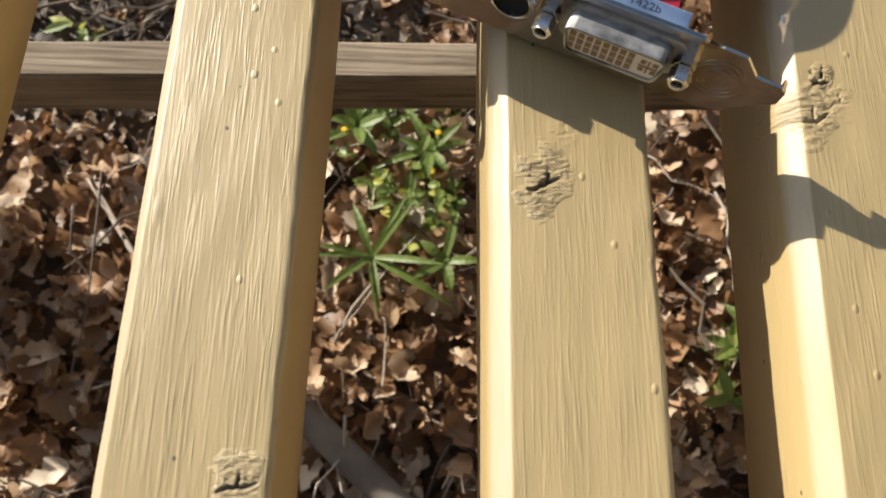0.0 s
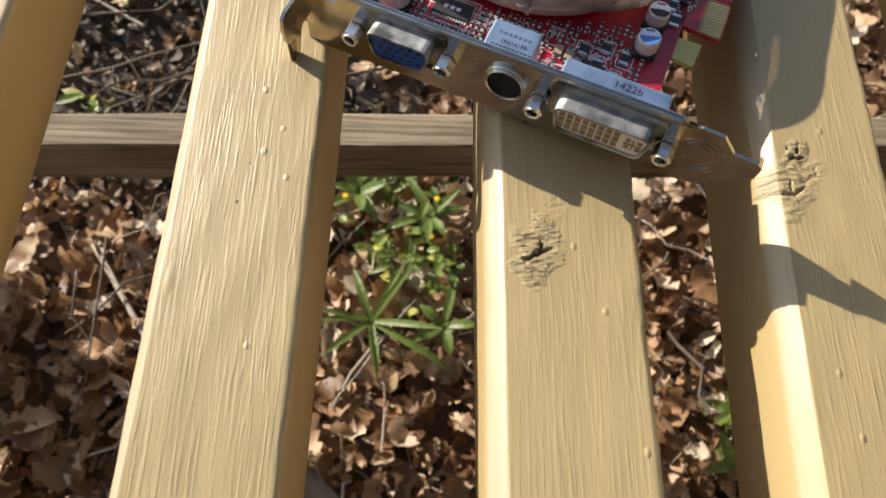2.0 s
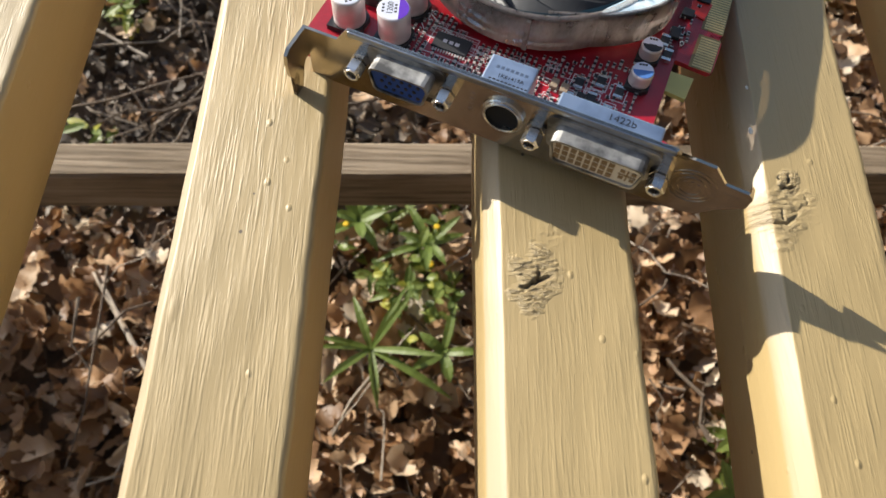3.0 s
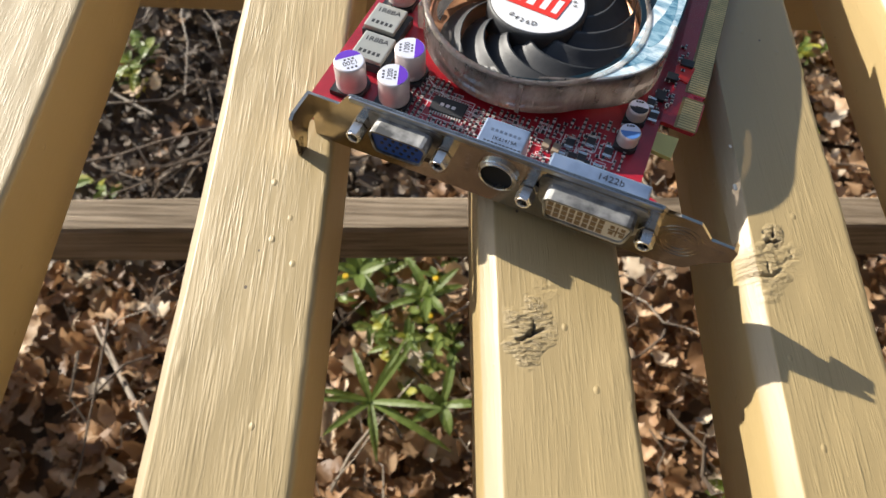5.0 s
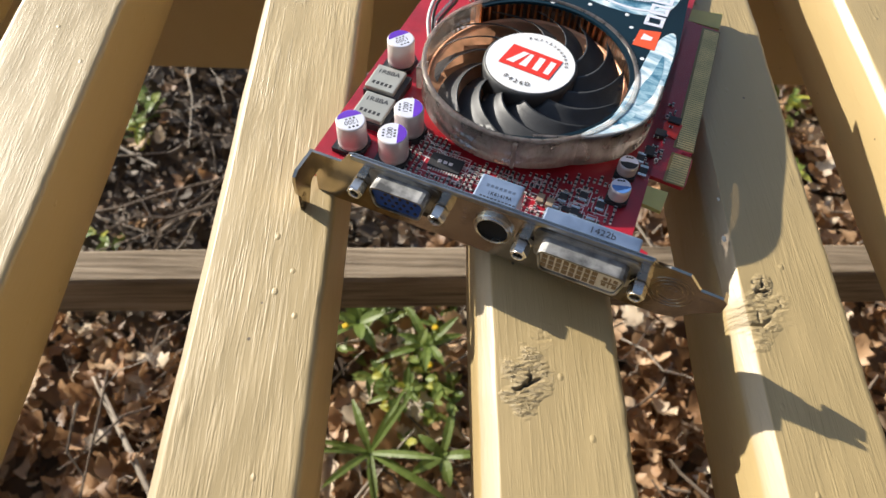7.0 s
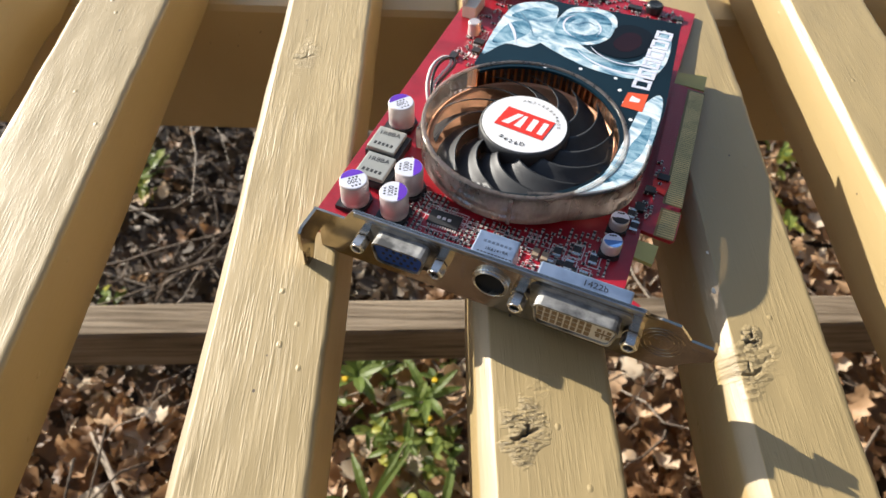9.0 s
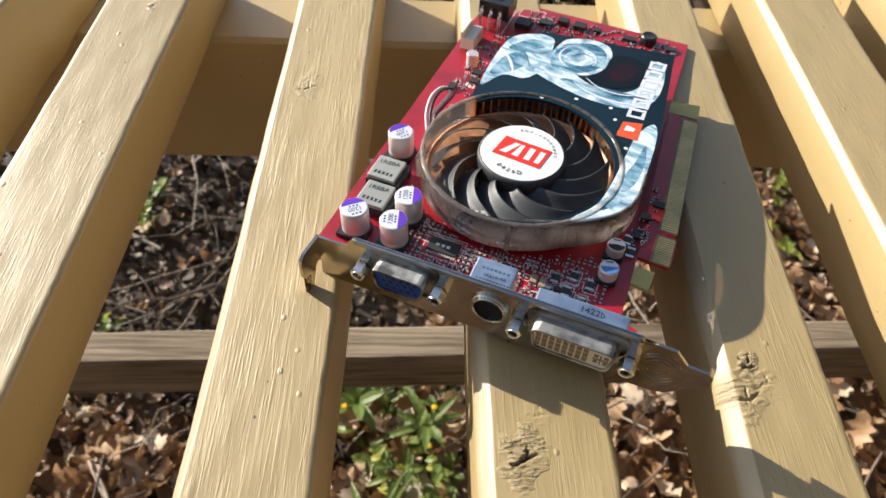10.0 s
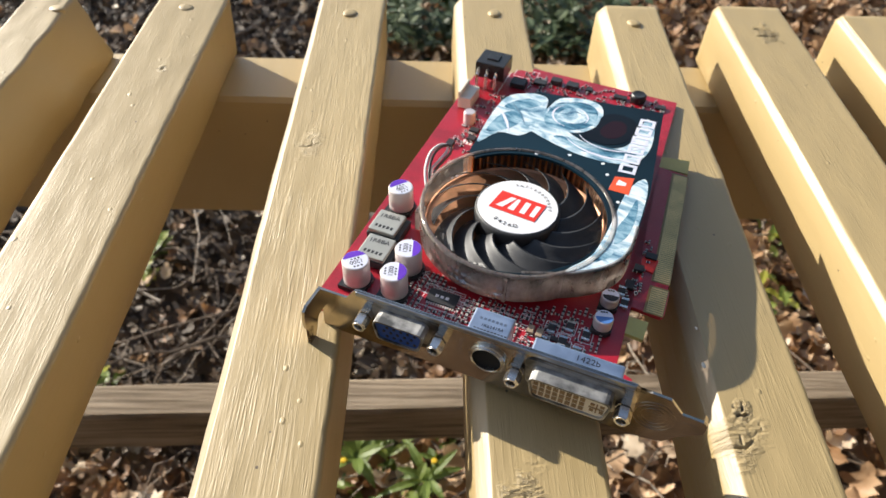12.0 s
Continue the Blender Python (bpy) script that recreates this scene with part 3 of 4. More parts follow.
def slat(name, cx, width, skew, y0, y1, knots, seed, left=5.0, right=2.0, label="", wane=0.0):
    """A painted bar with softened edges; its top is at seat height. knots: (y, x off the middle, radius, depth); wane: how far the top edge is cut back."""
    off = Vector((seed * 3.7, seed * 1.3, 0))
    h = width / 2
    cols = 84 if seed in (15, 16, 17) else 40
    outline = [(-h + left + (2 * h - left - right - wane) * k / cols, 0.0) for k in range(cols + 1)]
    outline += [(h - wane - right + right * math.sin(a), -right + right * math.cos(a)) for a in (0.4, 0.8, 1.2, 1.57)]
    outline += [(h - 0.7 * wane, -12), (h - 0.36 * wane, -24), (h - 0.05 * wane, -35), (h - 2.5, -38), (-h + 2.5, -38), (-h, -35), (-h, -26), (-h, -16)]
    outline += [(-h, -left * 1.25), (-h + 0.1 * left, -left * 0.96), (-h + 0.36 * left, -left * 0.64), (-h + 0.64 * left, -left * 0.32), (-h + 0.9 * left, -left * 0.05)]
    fine = [y0 + 3 * k for k in range(int((y1 - y0) / 3))] + [y1]
    for ky, kx, kr, kd in knots:
        fine += [ky + 0.36 * j for j in range(int(-kr * 1.2 / 0.36), int(kr * 1.2 / 0.36))]
    ys = [y0 + 1.2]
    for y in sorted(v for v in fine if y0 + 2 < v < y1 - 1.5):
        if y - ys[-1] > 0.3:
            ys.append(y)
    ys.append(y1 - 1.2)
    bm = bmesh.new()
    rows, tears, cracks, lit_edge = [], [], [], []

    def lay(y, shrink=0.0):
        row = []
        for px, pz in outline:
            wob = 0.35 * noise.noise(Vector((px * 0.02, y * 0.012, pz * 0.05)) + off) + 0.22 * noise.noise(Vector((px * 0.12, y * 0.05, pz * 0.12)) + off)
            x, z = px * (1 - shrink / h), pz * (1 - shrink / 19) - (shrink if pz > -5 else 0)
            z += wob * (1 if pz > -6 else 0)
            x += wob * (0 if pz > -0.1 else 1.3) * (1 if px > 0 else -1)
            if px > h - wane - right - 1 and pz > -6:
                x += 0.35 * noise.noise(Vector((1, y * 0.22, 6)) + off)
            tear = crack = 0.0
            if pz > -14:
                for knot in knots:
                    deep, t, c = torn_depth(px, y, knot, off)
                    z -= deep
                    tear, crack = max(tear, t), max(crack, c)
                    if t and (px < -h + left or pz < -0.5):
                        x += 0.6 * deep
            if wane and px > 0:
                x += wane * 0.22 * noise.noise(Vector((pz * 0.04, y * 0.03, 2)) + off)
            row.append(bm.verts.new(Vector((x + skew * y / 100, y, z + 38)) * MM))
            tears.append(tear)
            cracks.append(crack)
            # weight of the painted highlight on the left bevel, strongest on three slats
            lit_edge.append({15: 1.0, 16: 0.9, 17: 0.6}.get(seed, 0.3) if px < -h + left - 0.05 and pz > -left * 1.1 else 0.0)
        return row

    rows.append(lay(y0, 1.0))
    rows += [lay(y) for y in ys]
    rows.append(lay(y1, 1.0))
    n = len(outline)
    for a, b in zip(rows, rows[1:]):
        for k in range(n):
            bm.faces.new((a[k], a[(k + 1) % n], b[(k + 1) % n], b[k]))
    bm.faces.new(rows[0])
    bm.faces.new(rows[-1])
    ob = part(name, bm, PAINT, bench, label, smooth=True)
    for key, values in (("torn", tears), ("crack", cracks), ("lit_edge", lit_edge), ("brushed", [{15: 0.9, 16: 0.55, 17: 0.7}.get(seed, 0.14)] * len(tears))):
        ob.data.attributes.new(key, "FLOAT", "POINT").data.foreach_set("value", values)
    ob.location = (cx * MM, 0, SEAT - 0.038)
    return ob


SLATS = [
    (-594, 38, 3.2, 254, [], 8), (-522, 38, 3.2, 256, [], 9), (-450, 38, 3.2, 253, [], 10),
    (-378, 38, 3.2, 256, [], 11), (-306, 38, 3.2, 255, [], 12),
    (-234.5, 38, 3.2, 249, [], 13),
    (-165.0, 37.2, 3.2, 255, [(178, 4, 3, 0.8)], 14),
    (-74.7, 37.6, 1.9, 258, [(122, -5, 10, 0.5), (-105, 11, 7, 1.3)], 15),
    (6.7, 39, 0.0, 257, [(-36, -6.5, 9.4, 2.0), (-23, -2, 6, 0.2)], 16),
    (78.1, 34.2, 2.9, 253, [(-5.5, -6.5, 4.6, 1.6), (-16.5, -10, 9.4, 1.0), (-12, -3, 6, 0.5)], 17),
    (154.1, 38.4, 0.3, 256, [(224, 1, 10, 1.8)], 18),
    (222, 38, 0.6, 249, [], 19), (296, 38, 0.6, 253, [], 20), (370, 38, 0.6, 255, [], 21), (444, 38, 0.6, 252, [], 22), (514, 38, 0.6, 254, [], 23),
]
LEFT_EDGE = {15: 3.4, 16: 4.6, 17: 4.6}
ROLL = {13: 4.0, 14: 3.6, 12: 3.0}
SLAT_LABELS = {16: "tan-painted wooden bench slat with a cracked rough knot", 17: "tan-painted wooden bench slat with a torn knot on its edge", 18: "tan-painted wooden bench slat with a small knot near its end"}
made = {}
for cx, w, skew, y1, knots, seed in SLATS:
    made[seed] = slat("slat", cx, w, skew, -250, y1, knots, seed, LEFT_EDGE.get(seed, 2.6), label=SLAT_LABELS.get(seed, ""), wane=13.0 if seed == 13 else 0.0)


def beam(name, x0, x1, y0, y1, z0, z1, material, label, parent, seed, wear=1.2, skew=0.0):
    """A sawn timber along x with slightly uneven, timeworn faces."""
    bm = bmesh.new()
    n = int((x1 - x0) / 12)
    ring = [(y0 + 2, z0), (y1 - 2, z0), (y1, z0 + 2), (y1, (z0 + z1) / 2), (y1, z1 - 2.5), (y1 - 2.5, z1), ((y0 * 0.34 + y1 * 0.66), z1), ((y0 * 0.66 + y1 * 0.34), z1), (y0 + 2.5, z1), (y0, z1 - 2.5), (y0, (z0 + z1) / 2), (y0, z0 + 2)]
    rows = []
    for k in range(n + 1):
        x = x0 + (x1 - x0) * k / n
        rows.append([bm.verts.new(Vector((x, y + skew * (x - 45) + wear * noise.noise(Vector((x * 0.011, y * 0.1, z * 0.1 + seed))), z + wear * 0.8 * noise.noise(Vector((x * 0.013, y * 0.1 + 9, z * 0.1 + seed))))) * MM) for y, z in ring])
    for a, b in zip(rows, rows[1:]):
        for j in range(len(ring)):
            bm.faces.new((a[j], a[(j + 1) % len(ring)], b[(j + 1) % len(ring)], b[j]))
    bm.faces.new(rows[0])
    bm.faces.new(rows[-1])
    return part(name, bm, material, parent, label)


beam("rear_beam", -660, 538, 209, 254, 354, 441.5, PAINT, "tan-painted timber crossbeam carrying the slat ends", bench, 1, 0.5)
beam("front_beam", -660, 538, -225, -180, 352, 441.5, PAINT, "tan-painted timber crossbeam under the slats", bench, 2, 0.5)
beam("stretcher_rail", -622, 500, 146, 174.4, 176, 220, RAW_WOOD, "weathered grey-brown wooden rail low between the legs", bench, 3, 1.2, 0.035)
for x in (-662, 500):
    for y in (180, -225):
        bm = box(bmesh.new(), x, x + 40, y, y + 88 if y > 0 else y + 45, -14, 441, 2.5)
        part("leg", bm, PAINT, bench)


def nail(x, y, seed, under):
    """A flat, paint-covered plug driven flush into a slat."""
    bm = bmesh.new()
    turned(bm, 0, 0, [(3.6, -2), (3.6, 0.3), (3.0, 0.9), (1.2, 1.0)], 14)
    for v in bm.verts:
        v.co.x *= 1.15
    ob = part("nail_head", bm, PAINT, under, "paint-covered flat nail head", smooth=True)
    ob.matrix_basis = Matrix.Translation(-under.location) @ Matrix.Translation((x * MM, y * MM, SEAT)) @ pose(0, 0, 0, 4, 5, seed * 40)


for seed, roll in ROLL.items():
    made[seed].rotation_euler = (0, radians(roll), 0)
    made[seed].location += Vector((-0.038 * math.sin(radians(roll)), 0, 0.0004))


for k, (x, y, s) in enumerate(((-160, 237, 14), (-69.6, 235, 15), (9, 239, 16), (85, 232.5, 17), (-228, 233, 13))):
    nail(x, y, k, made[s])


def chip(x, y, size, seed):
    bm = bmesh.new()
    bmesh.ops.create_icosphere(bm, subdivisions=2, radius=1)
    for v in bm.verts:
        v.co = Vector((v.co.x * size, v.co.y * size * 1.7, v.co.z * size * 0.35)) * (1 + 0.3 * noise.noise(v.co * 2 + Vector((seed, 0, 0)))) * MM
    ob = thing("paint_flake", bm, IVORY, "small pale chip of flaked paint on a slat", "paint chip", "paint chips")
    ob.location = (x * MM, y * MM, SEAT + 0.0004)


chip(65, 26, 0.42, 1)
chip(63.5, 11, 0.7, 2)


# two unseen walls, added to hold back sky light from front and right
bm = box(bmesh.new(), -2600, 1900, -1750, -1600, -20, 2600, 10)
thing("wall_south", bm, BLOCK_DARK, "unseen dark wall added to cut the sky light", "wall", kind="structure")
bm = box(bmesh.new(), 1900, 2050, -1750, 1600, -20, 2600, 10)
thing("wall_east", bm, BLOCK_DARK, "unseen dark wall added to cut the sky light", "wall", kind="structure")


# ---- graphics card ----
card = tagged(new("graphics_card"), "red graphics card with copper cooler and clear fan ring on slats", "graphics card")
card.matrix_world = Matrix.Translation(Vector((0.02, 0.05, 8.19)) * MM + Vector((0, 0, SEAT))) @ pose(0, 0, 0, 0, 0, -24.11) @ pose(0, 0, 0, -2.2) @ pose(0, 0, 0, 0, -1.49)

bm = slab(bmesh.new(), [(-71.5, 2), (33, 2), (33, 15), (27.5, 17), (27, 44), (22.6, 44.5), (22.6, 125), (22, 177), (-60, 178.5), (-72.5, 172), (-72, 80)], -1.6, 0)
board = part("circuit_board", bm, BOARD, card, "glossy red printed circuit board")
bm = slab(bmesh.new(), [(22.6, 44.3), (36.8, 43.2), (37.8, 44.3), (37.8, 55.6), (37, 56.4), (34, 56.6), (34, 58), (37, 58.2), (37.4, 59), (34.8, 122.8), (33.8, 123.6), (22.6, 124.6)], -1.55, -0.05)
edge = part("edge_connector", bm, BOARD, card, "edge connector tongue with gold contacts")
for nm, v0, v1, lean in (("contacts_short", 43.8, 56.2, 0.0), ("contacts_long", 59, 122.6, -2.7)):
    base, bm = bmesh.new(), bmesh.new()
    box(base, 31.0, 37.5, v0 - 0.4, v1 + 0.3, -0.05, 0.0)
    k = v0 + 0.2
    while k < v1 - 0.6:
        u = lean * (k - 58) / 64 if lean else 0
        box(bm, 31.8 + u, 37.3 + u, k, k + 0.66, 0.0, 0.07)
        k += 1.0
    if lean:
        for q in base.verts:
            q.co.x += lean * (q.co.y / MM - 58) / 64 * MM
    part("contact_field", base, FINGER_BASE, edge)
    tagged(part(nm, bm, GOLD, edge, "row of fine gold contacts"), kind="stuff")
for pts in ([(26.5, 39.5), (33.6, 39.6), (33.2, 31.5), (26.8, 32.2)], [(22.4, 132), (33.8, 134.3), (34.2, 124.8), (22.4, 124.7)]):
    part("board_tab", slab(bmesh.new(), pts, -1.5, -0.1), FIBRE, board, "bare yellow-green board tab")

# bracket, with its bent fixing tab
bm = slab(bmesh.new(), [(-66, 12.2), (-56.7, 12.2), (-53.4, 17), (33.8, 17), (36.0, 15.0), (38, 16.2), (43.3, 15.9), (47.2, 11.3), (53.0, 11), (54.3, 9.8), (54.2, 5.6), (48.5, 1.0), (45, -3.8), (40, -5.2), (-66, -5.6)], -0.5, 0.4, "Y")
bracket = part("bracket", bm, STEEL, card, "thin bent steel mounting bracket")
bm = box(bmesh.new(), -53, 33.6, -0.95, 0.7, 15.2, 17.0, 0.45)
part("top_lip", bm, LIP, bracket, "bright folded edge")
bm = slab(bmesh.new(), [(0.4, 12.2), (-8.6, 12.4), (-10.4, 11.2), (-10.9, 8), (-10.6, 3.6), (-9.6, 1.8), (-7.8, 2.4), (-6.8, 0.6), (-7.5, -2.4), (-9.0, -5.2), (-9.8, -7.6), (-9.1, -8.9), (-7.8, -8.2), (-6.2, -5.0), (-4.9, -2.0), (-4.3, 1.0), (-2.6, 2.6), (0.4, 2.6)], -67.0, -66.0, "X")
part("fixing_tab", bm, STEEL, bracket, "bent slotted fixing tab")
bm = slab(bmesh.new(), [(53.2, 10.8), (54.3, 9.7), (54.2, 6.0), (53.4, 5.4)], -0.4, 2.6, "Y")
part("bent_tip", bm, STEEL, bracket)
for r0, r1 in ((3.2, 3.55), (4.6, 4.95), (5.9, 6.2)):
    bm = turned(bmesh.new(), 40.4, 6.4, [(r0, -0.52), (r0, -0.66), (r1, -0.66), (r1, -0.52)], 40, "Y", False)
    part("stamped_ring", bm, STEEL, bracket)
bm = bmesh.new()
for k, (u, h) in enumerate(((38.6, 3.0), (40.2, 3.6), (41.8, 3.0))):
    box(bm, u - 0.35, u + 0.35, -0.64, -0.5, 6.4 - h / 2, 6.4 + h / 2)
part("stamped_bars", bm, STEEL, bracket)
bm = bmesh.new()
for k in range(4):
    box(bm, 48.2 + 0.9 * k, 48.7 + 0.9 * k, -0.62, -0.5, 5.2, 8.4)
    box(bm, -18.6 + 0.1 * k, -17.4 + 0.1 * k, -0.62, -0.5, 3.5 + 2.1 * k, 4.9 + 2.1 * k)
tagged(part("stamped_marks", bm, STEEL, bracket), kind="stuff")


def d_outline(cu, cw, half, high, slope, r=2.0):
    pts = []
    for sx, sz, in ((1, 1), (-1, 1), (-1, -1), (1, -1)):
        x = cu + sx * (half - (slope if sz < 0 else 0) - r)
        z = cw + sz * (high - r)
        start = {(1, 1): 0, (-1, 1): 90, (-1, -1): 180, (1, -1): 270}[(sx, sz)]
        pts += [(x + r * math.cos(radians(start + a)), z + r * math.sin(radians(start + a))) for a in (0, 30, 60, 90)]
    return pts


def shell(bm, outer, inner, v0, v1):
    """A hollow metal shell between two outlines, open to the front at v0."""
    n = len(outer)
    rows = [[bm.verts.new(Vector((p[0], v, p[1])) * MM) for p in line] for line, v in ((outer, v1), (outer, v0), (inner, v0), (inner, v1 - 0.2))]
    for a, b in zip(rows, rows[1:]):
        for k in range(n):
            bm.faces.new((a[k], a[(k + 1) % n], b[(k + 1) % n], b[k]))
    return bm


def socket(name, cu, cw, half, high, slope, face, label, face_label):
    bm = slab(bmesh.new(), d_outline(cu, cw, half + 2.6, high + 1.6, slope, 2.2), -1.1, -0.45, "Y")
    s = part(name, bm, DULL, card, label)
    bm = shell(bmesh.new(), d_outline(cu, cw, half, high, slope), d_outline(cu, cw, half - 0.6, high - 0.6, slope, 1.6), -6.2, -1.0)
    part("shell", bm, DULL, s, smooth=False)
    bm = slab(bmesh.new(), d_outline(cu, cw, half - 0.7, high - 0.7, slope, 1.5), -5.6, -1.0, "Y")
    part("face", bm, face, s, face_label)
    return s


vga = socket("vga_socket", -36.3, 9.6, 8.4, 4.2, 1.0, VGA_BLUE, "fifteen-hole video socket in a dull metal shell", "blue plastic face")
for r in range(3):
    for c in range(5):
        part("pin_hole", turned(bmesh.new(), -41 + 2.29 * c + (1.1 if r != 1 else 0), 11.6 - 2.0 * r, [(0.55, -5.75), (0.55, -5.58)], 8, "Y"), BLACK, vga)
dvi = socket("dvi_socket", 16.9, 8.2, 11.9, 4.3, 0.8, IVORY, "wide digital video socket in a dull metal shell", "ivory plastic face")
for r in range(3):
    for c in range(8):
        part("pin_hole", box(bmesh.new(), 6.5 + 1.95 * c, 7.95 + 1.95 * c, -5.8, -5.58, 10.9 - 2.05 * r - 1.5, 10.9 - 2.05 * r), HOLE, dvi)
bm = bmesh.new()
box(bm, 22.9, 27.3, -5.8, -5.58, 7.95, 8.35)
box(bm, 24.9, 25.3, -5.8, -5.58, 6.2, 10.2)
for u, w in ((23.2, 9.0), (26.0, 9.0), (23.2, 6.4), (26.0, 6.4)):
    box(bm, u, u + 1.2, -5.8, -5.58, w, w + 1.1)
part("cross_contact", bm, HOLE, dvi)

for u, w in ((-49.0, 9.4), (-24.0, 10.2), (0.3, 8.2), (32.3, 8.6)):
    bm = turned(bmesh.new(), u, w, [(2.6, -0.4), (2.6, -3.0), (1.9, -3.2), (1.9, -3.6)], 6, "Y")
    turned(bm, u, w, [(2.45, -3.5), (2.45, -6.9), (2.1, -7.3), (1.7, -7.3)], 6, "Y", False)
    turned(bm, u, w, [(1.95, -7.2), (1.9, -7.45), (1.45, -7.45), (1.3, -7.0), (1.2, -4.2)], 20, "Y", False)
    part("jack_screw", bm, BRIGHT, card, "hexagonal threaded jack screw")

bm = turned(bmesh.new(), -9.0, 7.3, [(5.9, -0.4), (5.9, -1.3), (5.6, -1.6), (5.2, -1.6), (5.1, -2.0), (4.8, -2.2), (4.5, -2.0), (4.5, -0.4)], 36, "Y", False)
sv = part("round_socket", bm, BRIGHT, card, "round video socket with a metal rim")
part("socket_hole", turned(bmesh.new(), -9.0, 7.3, [(4.5, -0.75), (4.5, -0.52)], 36, "Y"), VOID, sv)

# shielded connector bodies behind the bracket
bm = box(bmesh.new(), -16.6, -4.2, 0.8, 10.4, 0, 15.6, 0.5)
can = part("shield_can", bm, TIN, card, "tin shield can of the round socket")
lettering("print", "1K61419A", 1.15, at(-9.6, 4.4, 15.64, 3), INK, can)
bm = bmesh.new()
for k in range(7):
    box(bm, -14.2 + 1.25 * k, -13.4 + 1.25 * k, 6.4, 7.3, 15.6, 15.64)
part("maker_mark", bm, LIP, can)
bm = bmesh.new()
for k in range(10):
    box(bm, -14.8 + 1.05 * k, -14.1 + 1.05 * k, 2.5, 2.9, 15.6, 15.65)
part("fine_print", bm, CHIP, can)
bm = box(bmesh.new(), 3.2, 29.6, 0.8, 6.6, 0, 15.6, 0.5)
can = part("shield_can", bm, TIN, card, "tin shield can of the wide socket")
lettering("print", "1422b", 2.1, at(19.3, 4.0, 15.64, 2), INK, can)
part("socket_body", box(bmesh.new(), -45, -27.5, 0.6, 4.0, 0, 11.5, 0.4), BLACK, card)


def capacitor(u, v, radius, high, cut, turn, text, mark):
    e = part("capacitor", turned(bmesh.new(), u, v, [(radius * 0.96, 1.6), (radius, 2.2), (radius, 3.0), (radius * 0.955, 3.5), (radius, 4.0), (radius, high - 0.5), (radius * 0.93, high)], 40), SLEEVE, card, "aluminium can capacitor with a printed top", smooth=False)
    for f in e.data.polygons:
        f.use_smooth = len(f.vertices) == 4
    b = radius * 1.06
    part("foot", slab(bmesh.new(), [(u - b, v - b), (u + b * 0.6, v - b), (u + b, v - b * 0.6), (u + b, v + b * 0.6), (u + b * 0.6, v + b), (u - b, v + b)], 0, 1.7), BLACK, e, "black plastic foot")
    part("cap_top", turned(bmesh.new(), u, v, [(radius * 0.9, high), (radius * 0.88, high + 0.05)], 40), CAPTOP, e)
    a0 = math.acos(cut)
    arc = [(u + radius * 0.9 * math.cos(turn + a), v + radius * 0.9 * math.sin(turn + a)) for a in [a0 * (2 * k / 14 - 1) for k in range(15)]]
    part("polarity_mark", slab(bmesh.new(), arc, high + 0.05, high + 0.1), mark, e, "coloured polarity segment")
    d = Vector((math.cos(turn), math.sin(turn)))
    if text:
        lettering("print", text, radius * 0.36, at(u - d.x * radius * 0.2, v - d.y * radius * 0.2, high + 0.08, math.degrees(turn) + (90 if text_up(turn) else -90)), INK, e)
    bm = bmesh.new()
    for k in (-1, 0, 1):
        for row in (0.62, -0.12):
            p = Vector((u, v)) - d * radius * row + Vector((-d.y, d.x)) * radius * 0.26 * k
            box(bm, p.x - 0.32, p.x + 0.32, p.y - 0.32, p.y + 0.32, high + 0.05, high + 0.09, 0, turn)
    part("small_print", bm, INK, e)
    return e


def text_up(turn):
    return math.sin(turn + math.pi / 2) > 0 or abs(turn) > 2


capacitor(-61.4, 16.8, 4.6, 11, 0.34, 2.35, "1200", PURPLE)
capacitor(-47.6, 17.2, 4.6, 11, 0.34, 0.35, "1200", PURPLE)
capacitor(-63.6, 57.1, 4.6, 11, 0.34, 2.5, "1200", PURPLE)
capacitor(-47.7, 28.9, 4.6, 11, 0.34, 0.35, "1200", PURPLE)
capacitor(19.7, 41, 3.0, 5.6, 0.1, -1.4, "", CHIP)
capacitor(19.8, 30.6, 3.1, 6, 0.0, -1.3, "", BLUE_MARK)

for u, v, turn in ((-62.3, 43.6, 0.05), (-60.3, 30.6, 0.05)):
    bm = box(bmesh.new(), u - 6.3, u + 6.3, v - 5.8, v + 5.8, 0, 3.2, 0.4)
    ind = part("inductor", bm, CHIP, card, "square power inductor")
    part("top_plate", box(bmesh.new(), u - 5.7, u + 4.6, v - 5.5, v + 5.5, 3.2, 5.0, 0.5), GREY_BLOCK, ind, "grey metal top")
    lettering("print", "1R8BA", 2.0, at(u - 0.6, v + 2.6, 5.05, 4), INK, ind)
    bm = bmesh.new()
    for k in range(5):
        box(bm, u - 4 + 1.5 * k, u - 3.1 + 1.5 * k, v - 3.6, v - 2.2, 5.0, 5.05)
    part("faint_print", bm, CHIP, ind)

# power plug socket with bent pins, fan plug, wires
bm = box(bmesh.new(), -70.2, -56.2, 154.3, 167.5, 3.2, 11, 0.5)
box(bm, -66.2, -60.5, 158.5, 163.5, 10.8, 11.6, 0.2)
plug = part("power_socket", bm, BLACK, card, "black six-way power socket")
for k in range(3):
    u = -68 + 4.4 * k
    bm = tube(bmesh.new(), [(u, 155, 8), (u, 152.2, 7.8), (u, 151.2, 6.6), (u, 150.8, -0.2)], 0.85, 6)
    part("pin", bm, BRIGHT, plug, "bent tinned pin")
bm = box(bmesh.new(), -69.8, -63.6, 131, 143, 0, 5.5, 0.5)
box(bm, -69.8, -68.6, 131, 143, 5, 8, 0.3)
part("fan_plug", bm, IVORY, card, "cream fan plug")
